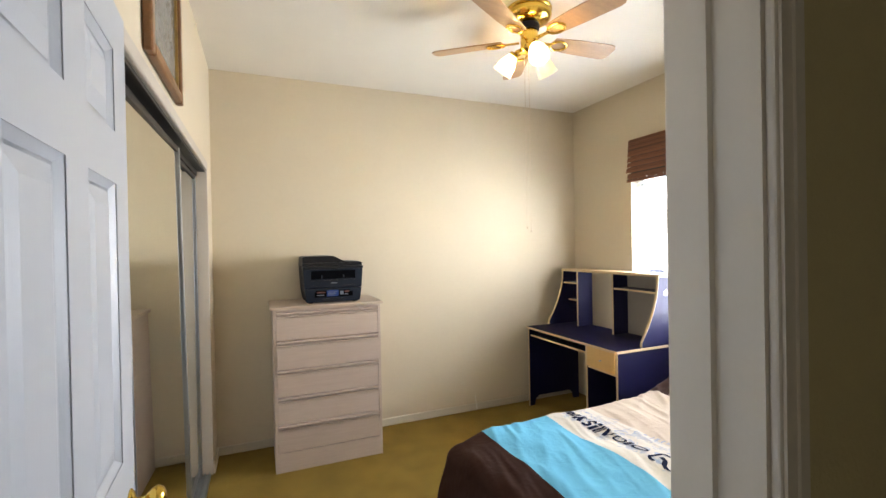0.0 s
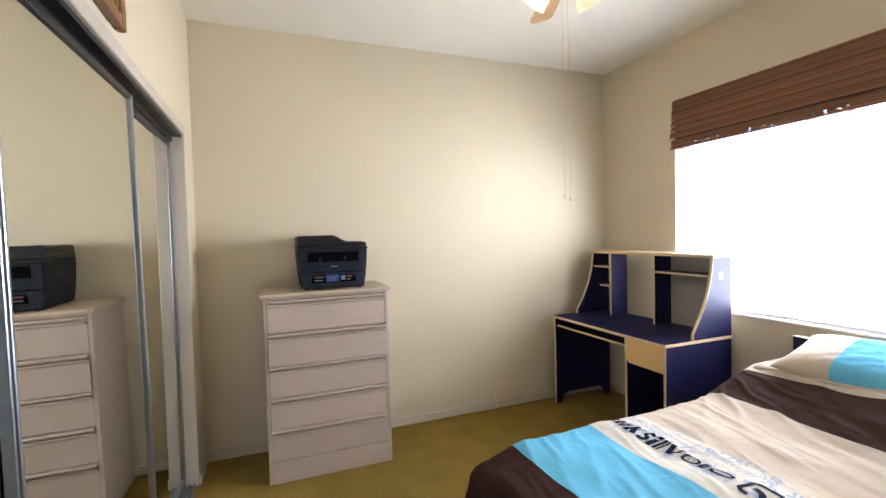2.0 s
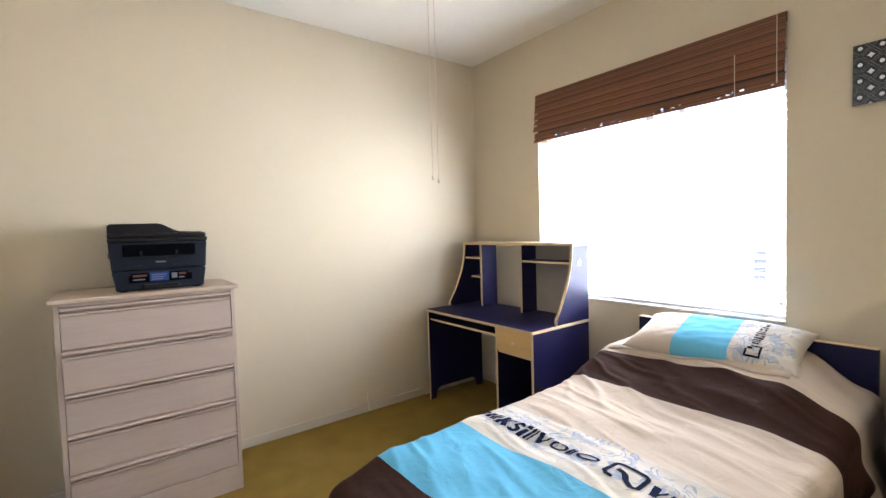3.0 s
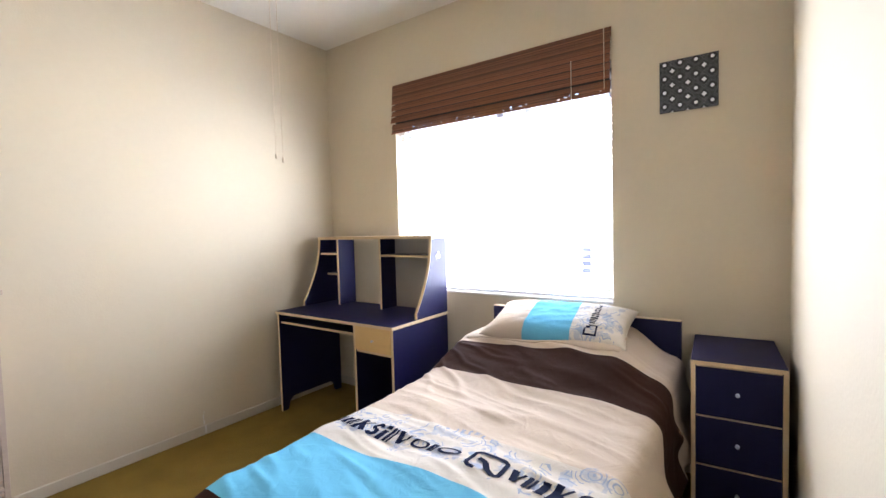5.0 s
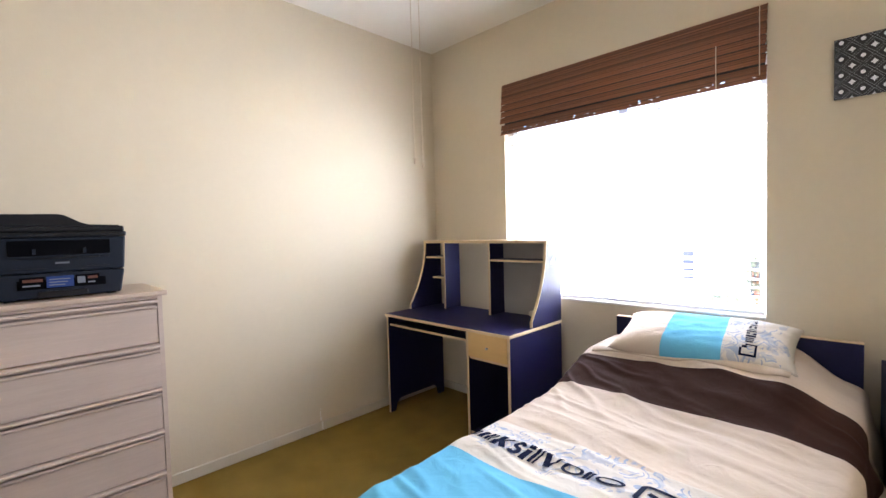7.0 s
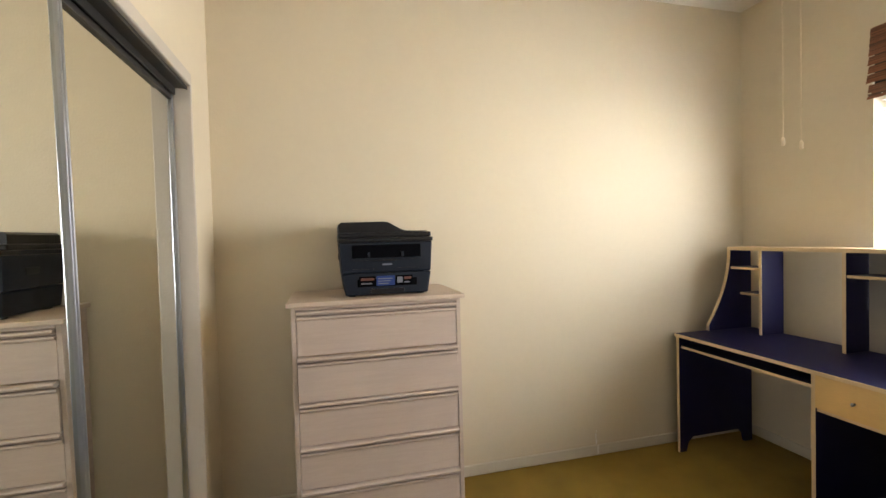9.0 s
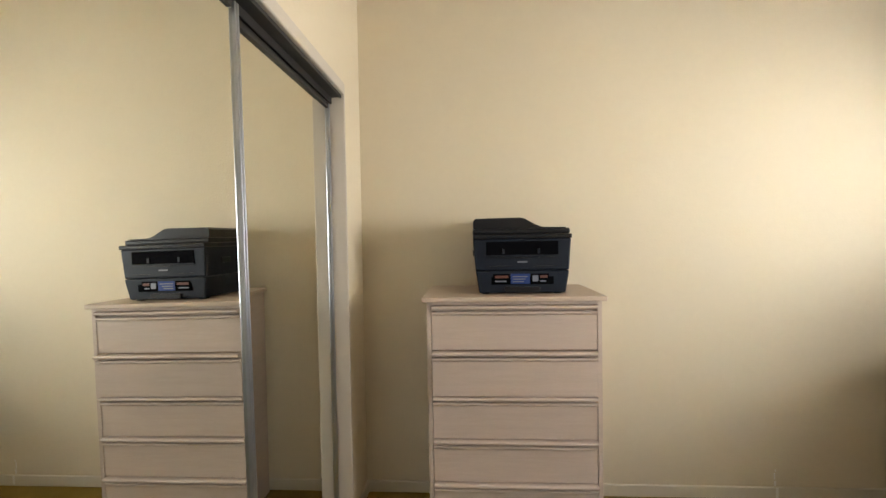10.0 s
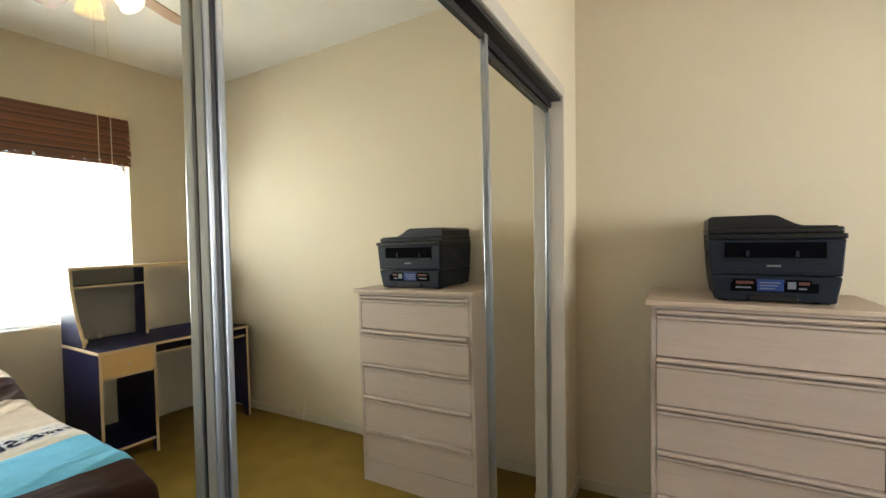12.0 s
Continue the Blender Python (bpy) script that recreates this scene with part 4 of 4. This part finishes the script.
# small ball on the desktop
ball = thing("ball", 3.070, 2.588, DZ + 0.020, "small tan ball on the desktop against the hutch side", "ball")
bm = bmesh.new()
bmesh.ops.create_icosphere(bm, subdivisions=3, radius=0.020)
part("ball_body", bm, M_CORD, ball, smooth=True)
ball = thing("wooden_ball", 2.90, 2.440, DZ, "small pale wooden ball standing on the desk under the hutch", "ball")
part("ball", lathe([(0.022 * math.sin(math.pi * i / 12), 0.022 - 0.022 * math.cos(math.pi * i / 12)) for i in range(13)], 20), M_BEECH, ball, smooth=True)


# ---- chest of drawers ----
CX0, CX1, CY0, CY1, CZ = 0.364, 1.082, 3.135, 3.575, 1.095


def chest():
    at = ((CX0 + CX1) / 2, (CY0 + CY1) / 2, 0)
    c = thing("chest_of_drawers", *at, "pickled oak five-drawer chest with grooved rail handles, by the closet", "chest of drawers")
    part("top", boxed(CX0 - 0.018, CX1 + 0.018, CY0 - 0.015, CY1, CZ - 0.020, CZ, 0.004), M_OAKTOP, c, "pickled oak top", at=at)
    for x in (CX0, CX1 - 0.018):
        part("side", boxed(x, x + 0.018, CY0 + 0.004, CY1, 0, CZ - 0.0205, 0.001), M_OAK, c, at=at)
    part("back", boxed(CX0 + 0.018, CX1 - 0.018, CY1 - 0.008, CY1, 0.02, CZ - 0.021), M_OAK, c, at=at)
    part("top_moulding", boxed(CX0 + 0.018, CX1 - 0.018, CY0 + 0.001, CY0 + 0.02, CZ - 0.034, CZ - 0.0205, 0.003), M_OAK, c, at=at)
    part("plinth", boxed(CX0 + 0.018, CX1 - 0.018, CY0 + 0.004, CY0 + 0.024, 0, 0.127, 0.002), M_OAK, c, "pickled oak plinth board", at=at)
    tops = [1.058, 0.868, 0.677, 0.494, 0.311, 0.128]
    for i in range(5):
        hi, lo = tops[i], tops[i + 1] + 0.004
        pull = 0.012 if i == 1 else 0.0
        x0, x1 = CX0 + 0.020, CX1 - 0.020
        y = CY0 + 0.006 - pull
        d = part("drawer", boxed(x0, x1, y, y + 0.018, lo, hi - 0.040, 0.0015, 1), M_OAK, c, "pickled oak drawer front", at=at)
        # rail handle: a rounded lip over a shadow groove and a lower bead
        prof = [(y + 0.0175, hi), (y - 0.014, hi), (y - 0.020, hi - 0.003), (y - 0.022, hi - 0.008), (y - 0.019, hi - 0.014), (y - 0.010, hi - 0.016), (y + 0.0165, hi - 0.015), (y + 0.0165, hi - 0.025),
                (y - 0.005, hi - 0.024), (y - 0.009, hi - 0.027), (y - 0.010, hi - 0.033), (y - 0.006, hi - 0.038), (y - 0.001, hi - 0.0405), (y + 0.0175, hi - 0.0405)]
        part("rail_handle", prism(prof, "x", x0 + 0.001, x1 - 0.001), M_OAK, d, "grooved oak rail handle", at=at)
        part("drawer_box", boxed(x0 + 0.012, x1 - 0.012, y + 0.018, CY1 - 0.03, lo + 0.012, hi - 0.042), M_BEECH, d, at=at)


chest()


# ---- printer ----
def printer():
    z = CZ
    x0, x1, y0, y1 = 0.560, 0.978, 3.190, 3.560
    at = ((x0 + x1) / 2, (y0 + y1) / 2, z)
    p = thing("printer", *at, "black and slate grey all-in-one laser printer on the oak chest", "printer")

    def tapered(a0, a1, b0, b1, zz0, zz1, fl, bev=0.006):
        bm = boxed(a0, a1, b0, b1, zz0, zz1, bev)
        for v in bm.verts:
            t = (v.co.z - zz0) / (zz1 - zz0)
            k = fl * (1 - t)
            v.co.x += k if v.co.x < (a0 + a1) / 2 else -k
            if v.co.y < (b0 + b1) / 2:
                v.co.y += k * 0.8
        return bm
    part("lower_body", tapered(x0 + 0.012, x1 - 0.012, y0 + 0.004, y1, z + 0.006, z + 0.095, 0.014), M_SLATE, p, "slate grey lower body", at=at)
    bm = tapered(x0 + 0.004, x1 - 0.004, y0 + 0.001, y1, z + 0.097, z + 0.222, 0.008)
    part("upper_body", bm, M_SLATE, p, at=at)
    # The opening is a flush block; its inner shade is painted black.
    part("output_slot_shade", boxed(x0 + 0.058, x1 - 0.058, y0 - 0.0005, y0 + 0.02, z + 0.156, z + 0.212, 0.003), M_HOLE, p, "flush black block with the paper opening's shade in its colour", at=at)
    part("paper_stop", boxed(x0 + 0.125, x0 + 0.135, y0 - 0.004, y0 + 0.004, z + 0.162, z + 0.182), M_SLATE, p, at=at)
    part("paper_stop", boxed(x1 - 0.145, x1 - 0.135, y0 - 0.004, y0 + 0.004, z + 0.162, z + 0.182), M_SLATE, p, at=at)
    part("slot_lip", boxed(x0 + 0.058, x1 - 0.058, y0 - 0.003, y0 + 0.006, z + 0.153, z + 0.1575, 0.001), M_SLATE, p, at=at)
    for a, b, zz in ((0.062, 0.160, 0.146), (0.258, 0.356, 0.146), (0.062, 0.160, 0.112), (0.258, 0.356, 0.112)):
        part("front_seam", boxed(x0 + a, x0 + b, y0 - 0.0006, y0 + 0.002, z + zz, z + zz + 0.0022), M_BLACKP, p, at=at)
    part("tray_lip", boxed(x0 + 0.165, x1 - 0.165, y0 - 0.003, y0 + 0.002, z + 0.144, z + 0.150, 0.001), M_BLACKP, p, at=at)
    part("control_panel", boxed(x0 + 0.002, x1 - 0.002, y0 - 0.006, y0 + 0.10, z + 0.222, z + 0.240, 0.004), M_BLACKP, p, "glossy black control strip", at=at)
    for i in range(6):
        part("button", boxed(x0 + 0.06 + i * 0.022, x0 + 0.072 + i * 0.022, y0 - 0.0075, y0 - 0.0055, z + 0.228, z + 0.234), M_SLATE, p, at=at)
    part("scanner_frame", boxed(x0 + 0.004, x1 - 0.004, y0 + 0.1005, y1 - 0.005, z + 0.2225, z + 0.2395, 0.003), M_SLATE, p, at=at)
    part("scanner_lid", boxed(x0 + 0.002, x1 - 0.002, y0 + 0.03, y1 - 0.01, z + 0.240, z + 0.262, 0.006), M_BLACKP, p, "black scanner lid", at=at)
    part("sticker_strip", boxed(x0 + 0.078, x1 - 0.078, y0 + 0.007, y0 + 0.0118, z + 0.040, z + 0.086), M_HOLE, p, "dark sticker strip", at=at)
    prof = [(x0 + 0.004, z + 0.2625), (x0 + 0.004, z + 0.296), (x0 + 0.016, z + 0.305), (x0 + 0.205, z + 0.307), (x0 + 0.225, z + 0.303), (x0 + 0.275, z + 0.276), (x0 + 0.30, z + 0.268), (x1 - 0.02, z + 0.266), (x1 - 0.02, z + 0.2625)]
    part("document_feeder", prism(prof, "y", y0 + 0.035, y1 - 0.02), M_BLACKP, p, "black sloped document feeder", at=at)
    part("feeder_slot", boxed(x0 + 0.16, x0 + 0.27, y0 + 0.033, y0 + 0.05, z + 0.248, z + 0.262, 0.002), M_BLACKP, p, at=at)
    part("tray_pull", boxed(x0 + 0.135, x1 - 0.135, y0 + 0.006, y0 + 0.03, z + 0.007, z + 0.030, 0.003), M_BLACKP, p, at=at)
    part("badge", boxed(x0 + 0.188, x1 - 0.188, y0 - 0.001, y0 + 0.003, z + 0.127, z + 0.133), M_DIMPRINT, p, "small pale maker's badge", at=at)
    for a, b, m in ((0.085, 0.155, M_HOLE), (0.160, 0.240, M_BLUESTK), (0.245, 0.320, M_HOLE)):
        s = part("sticker", boxed(x0 + a, x0 + b, y0 + 0.004, y0 + 0.0125, z + 0.043, z + 0.083), m, p, "printed feature sticker", at=at)
        if m is M_HOLE:
            part("sticker_bar", boxed(x0 + a + 0.008 + (0.03 if a > 0.2 else 0), x0 + b - 0.006, y0 + 0.003, y0 + 0.0045, z + 0.066, z + 0.076), M_ORSTK, s, at=at)
            part("sticker_bar", boxed(x0 + a + 0.008 + (0.03 if a > 0.2 else 0), x0 + b - 0.014, y0 + 0.003, y0 + 0.0045, z + 0.051, z + 0.056), M_DIMPRINT, s, at=at)
            if a > 0.2:
                part("sticker_square", boxed(x0 + a + 0.006, x0 + a + 0.030, y0 + 0.003, y0 + 0.0045, z + 0.052, z + 0.076), M_DIMPRINT, s, at=at)
        else:
            for k in range(3):
                part("sticker_bar", boxed(x0 + a + 0.008, x0 + b - 0.010 - 0.008 * k, y0 + 0.003, y0 + 0.0045, z + 0.070 - 0.010 * k, z + 0.0735 - 0.010 * k), M_DIMPRINT, s, at=at)
    for a in (x0 + 0.04, x1 - 0.07):
        for b in (y0 + 0.04, y1 - 0.07):
            part("foot", boxed(a, a + 0.03, b, b + 0.03, z, z + 0.007), M_BLACKP, p, at=at)
    part("side_grip", boxed(x0 + 0.0015, x0 + 0.006, y0 + 0.12, y0 + 0.20, z + 0.15, z + 0.175, 0.002), M_BLACKP, p, at=at)
    p.scale = (1.0, 1.0, 1.07)


printer()


# ---- narrow drawer unit beside the bed ----
def drawer_unit():
    w, dp, h = 0.314, 0.47, 0.730
    c = thing("narrow_drawer_unit", 2.930, 0.768, 0, "narrow navy drawer unit with beech edges beside the bed", "drawer unit", rz=3.5)
    x0, x1, y0, y1 = -dp / 2, dp / 2, -w / 2, w / 2
    part("top", boxed(x0, x1, y0, y1, h - 0.016, h, 0.001), M_NAVY, c, "navy top board")
    part("top_edge", boxed(x0 - 0.002, x0, y0, y1, h - 0.016, h), M_BEECH, c)
    for y in (y0, y1 - 0.016):
        s = part("side", boxed(x0, x1, y, y + 0.016, 0, h - 0.0165, 0.001), M_NAVY, c)
        part("edge_band", boxed(x0 - 0.002, x0, y, y + 0.016, 0, h - 0.0165), M_BEECH, s, "beech edge strip")
    part("back", boxed(x1 - 0.006, x1, y0 + 0.016, y1 - 0.016, 0.02, h - 0.017), M_NAVY, c)
    part("base_shelf", boxed(x0 + 0.02, x1 - 0.006, y0 + 0.016, y1 - 0.016, 0.010, 0.025), M_NAVY, c)
    zs = (0.030, 0.106, 0.306, 0.507, 0.710)
    for a, b in zip(zs, zs[1:]):
        d = part("drawer", boxed(x0 + 0.004, x0 + 0.020, y0 + 0.018, y1 - 0.018, a + 0.004, b - 0.003, 0.001), M_NAVY, c, "navy drawer front")
        part("drawer_edge", boxed(x0 + 0.003, x0 + 0.019, y0 + 0.018, y1 - 0.018, b - 0.0025, b - 0.0005), M_BEECH, d)
        part("drawer_box", boxed(x0 + 0.020, x1 - 0.03, y0 + 0.024, y1 - 0.024, a + 0.012, b - 0.03), M_BEECH, d)
        bm = lathe([(0.004, 0), (0.004, 0.008), (0.008, 0.012), (0.008, 0.018), (0, 0.020)], 14)
        bm.transform(Matrix.Translation((x0 + 0.004, 0, (a + b) / 2 + 0.005)) @ Matrix.Rotation(radians(-90), 4, "Y"))
        part("drawer_knob", bm, M_STEEL, d, "small round metal knob", True)


drawer_unit()

# ---- wall tile ----
tile = thing("patterned_wall_tile", ROOM_X - 0.014, 0.970, 1.832, "square black and white patterned tile hung on the wall by the window", "wall decoration")
part("tile_face", boxed(-0.004, 0.0, -0.127, 0.127, 0.0, 0.254, 0.001, 1), M_TILE, tile, "black ground with white discs and stars")
part("tile_backing", boxed(0.0, 0.014, -0.124, 0.124, 0.003, 0.251), M_BLACKP, tile)


# ---- ceiling fan ----
FX, FY, FZ = 1.691, 2.113, 2.603


def ceiling_fan():
    f = thing("ceiling_fan", FX, FY, CEIL, "polished brass ceiling fan with five oak blades and a light kit", "ceiling fan")
    d = FZ - CEIL
    part("canopy", lathe([(0.0, 0.0), (0.118, 0.0), (0.126, -0.006), (0.124, -0.020), (0, -0.0205)], 36), M_BRASS, f, "brass canopy", True)
    part("motor_housing", lathe([(0.0, -0.021), (0.120, -0.021), (0.124, -0.032), (0.122, -0.055), (0.104, -0.074), (0.062, -0.088), (0.0, -0.0885)], 40), M_BRASS, f, "brass motor housing", True)
    part("flywheel", lathe([(0.0, -0.089), (0.056, -0.089), (0.058, -0.096), (0.056, -0.120), (0.0, -0.1205)], 32), M_BLACKP, f)
    part("switch_housing", lathe([(0.0, -0.121), (0.044, -0.121), (0.048, -0.128), (0.048, d - 0.012), (0.050, d - 0.055), (0.036, d - 0.070), (0.0, d - 0.072)], 32), M_BRASS, f, "brass switch housing", True)
    for ang in (-3, 69, 141, 213, 285):
        m = Matrix.Rotation(radians(ang), 4, "Z") @ Matrix.Translation((0, 0, d)) @ Matrix.Rotation(radians(-12), 4, "X")
        outline = [(0.155, -0.050), (0.30, -0.062), (0.53, -0.068), (0.560, -0.060), (0.575, -0.040), (0.575, 0.040), (0.560, 0.060), (0.53, 0.068), (0.30, 0.062), (0.155, 0.050), (0.145, 0.0)]
        bm = prism([(px * 0.96, py * 0.96) for px, py in outline], "z", -0.003, 0.003)
        bm.transform(m)
        b = part("fan_blade", bm, M_BLADE, f, "oak veneer blade")
        arm = prism([(0.055, -0.014), (0.11, -0.009), (0.14, -0.012), (0.14, 0.012), (0.11, 0.009), (0.055, 0.014)], "z", -0.012, -0.0034)
        bmesh.ops.bevel(arm, geom=arm.edges[:], offset=0.002, segments=2, affect="EDGES")
        n1, n2 = 28, 8
        ring = [[arm.verts.new(((0.185 + (0.050 + 0.006 * math.cos(v)) * math.cos(u)), (0.036 + 0.006 * math.cos(v)) * math.sin(u), -0.0095 + 0.006 * math.sin(v)))
                 for v in [2 * math.pi * b2 / n2 for b2 in range(n2)]] for u in [2 * math.pi * a2 / n1 for a2 in range(n1)]]
        for a2 in range(n1):
            for b2 in range(n2):
                arm.faces.new((ring[a2][b2], ring[(a2 + 1) % n1][b2], ring[(a2 + 1) % n1][(b2 + 1) % n2], ring[a2][(b2 + 1) % n2]))
        arm.transform(m)
        part("blade_bracket", arm, M_BRASS, b, "brass blade bracket")
    for k, ang in enumerate((-105, 135, 15)):
        a = radians(ang)
        ux, uy = math.cos(a), math.sin(a)
        z = d - 0.045
        arm = tube([(ux * 0.045, uy * 0.045, z), (ux * 0.065, uy * 0.065, z - 0.004), (ux * 0.085, uy * 0.085, z - 0.018)], 0.010, 12)
        l = part("lamp_arm", arm, M_BRASS, f, "brass lamp arm", True)
        tilt = Matrix.Translation((ux * 0.082, uy * 0.082, z - 0.014)) @ Matrix.Rotation(a, 4, "Z") @ Matrix.Rotation(radians(-38), 4, "Y")
        bm = lathe([(0.024, 0.0), (0.026, -0.012), (0.024, -0.022)], 24)
        bm.transform(tilt)
        part("lamp_socket", bm, M_BRASS, l, "", True)
        prof = [(0.023, -0.012), (0.030, -0.030), (0.042, -0.055), (0.049, -0.080), (0.052, -0.105), (0.058, -0.120)]
        bm = lathe(prof[::1] + [(r - 0.003, z2) for r, z2 in prof[::-1]], 30)
        bm.transform(tilt)
        s = part("lamp_shade", bm, M_SHADE, f, "frosted glass tulip shade", True)
        bm = lathe([(0.0, -0.020), (0.012, -0.022), (0.014, -0.040), (0.026, -0.060), (0.029, -0.078), (0.022, -0.096), (0.0, -0.104)], 20)
        bm.transform(tilt)
        part("bulb", bm, M_BULB if k < 2 else M_WHITE, s, "lit warm bulb" if k < 2 else "unlit white bulb", True)
    for dx, dy, end in ((-0.010, -0.005, 1.564), (-0.002, 0.047, 1.584)):
        c = part("pull_chain", tube([(dx, dy, d - 0.060), (dx, dy, (d + end - CEIL) / 2), (dx, dy, end - CEIL)], 0.0014, 6), M_CORD, f, "long cream pull cord")
        part("chain_pull", lathe([(0.0, end - CEIL - 0.022), (0.004, end - CEIL - 0.020), (0.0045, end - CEIL - 0.006), (0.002, end - CEIL), (0.0, end - CEIL)], 12, dx, dy), M_CORD, c, "", True)


ceiling_fan()

# ---- outside ----
structure("ground", boxed(ROOM_X + 0.16, 900, -900, 900, -0.9, -0.35), M_GROUND, "pale dry gravel ground outside", "ground")


def house():
    x = 11.0
    h = thing("stucco_house", x, 4.0, -0.35, "pale stucco neighbour house with tiled roof, across the yard", "house")
    h["kind"] = "structure"
    at = (x, 4.0, -0.35)
    part("wall", boxed(x, x + 8, -5.0, 13, -0.35, 2.35), M_STUCCO, h, at=at)
    part("roof", prism([(x - 0.5, 2.35), (x + 4, 4.0), (x + 8.5, 2.35)], "y", -5.5, 13.5), M_ROOF, h, "clay tile roof", at=at)
    for y0, y1, z0, z1 in ((3.70, 4.02, 0.10, 0.78), (2.43, 2.80, -0.22, 0.60), (9.2, 10.0, 0.05, 0.75)):
        w = part("window", boxed(x - 0.02, x - 0.001, y0, y1, z0, z1), M_PVC, h, at=at)
        for k in range(4):
            zz = z0 + 0.04 + k * (z1 - z0 - 0.04) / 4
            part("pane", boxed(x - 0.03, x - 0.021, y0 + 0.05, y1 - 0.05, zz, zz + (z1 - z0) / 4 - 0.06), M_PANE, w, at=at)


house()


def shrub(x, y, w, h, seed):
    """A low shrub: short stems under a crown of separate leaves."""
    s = thing("shrub", x, y, -0.35, "low pale green shrub by the stucco house wall", "shrub")
    rnd = random.Random(seed)
    bm = bmesh.new()
    for k in range(5):
        top = Vector((rnd.uniform(-0.2, 0.2) * w, rnd.uniform(-0.35, 0.35) * w, h * 0.7))
        c = tube([(0, 0, 0), tuple(top * 0.5 + Vector((0.02, 0.01, 0))), tuple(top)], 0.012, 5)
        me = bpy.data.meshes.new("stem")
        c.to_mesh(me)
        c.free()
        bm.from_mesh(me)
    part("stems", bm, M_BAMBOO, s)
    bm = bmesh.new()
    for k in range(420):
        a, b, r = rnd.uniform(0, 6.28), rnd.uniform(-1, 1), rnd.uniform(0.45, 1.0) ** 0.6
        c = Vector((math.cos(a) * math.sqrt(1 - b * b) * w * 0.35 * r, math.sin(a) * math.sqrt(1 - b * b) * w * 0.5 * r, h * 0.62 + b * h * 0.36 * r))
        d = Vector((rnd.uniform(-1, 1), rnd.uniform(-1, 1), rnd.uniform(-0.4, 1))).normalized() * 0.035
        e = d.cross(Vector((rnd.uniform(-1, 1), rnd.uniform(-1, 1), 0.3))).normalized() * 0.018
        bm.faces.new([bm.verts.new(c + q) for q in (-d, e, d, -e)])
    part("crown", bm, M_LEAF, s)


shrub(10.4, 3.10, 0.70, 0.32, 3)
shrub(10.7, 2.60, 0.40, 1.10, 4)

# pale flaked streak on the far wall over the baseboard
scuff = thing("paint_scuff", 2.062, FAR_Y, 0.0, "pale flaked paint streak above the baseboard", "wall mark")
for k, (dx, z0, z1, w, y) in enumerate(((0.0, 0.064, 0.090, 0.010, 0.0), (-0.003, 0.096, 0.130, 0.007, 0.0), (0.001, 0.136, 0.148, 0.005, 0.0), (0.002, 0.010, 0.060, 0.012, -0.0135))):
    part("flake", boxed(dx - w / 2, dx + w / 2, y - 0.0018, y - 0.0002, z0, z1, 0.0004, 1), M_TRIM, scuff)
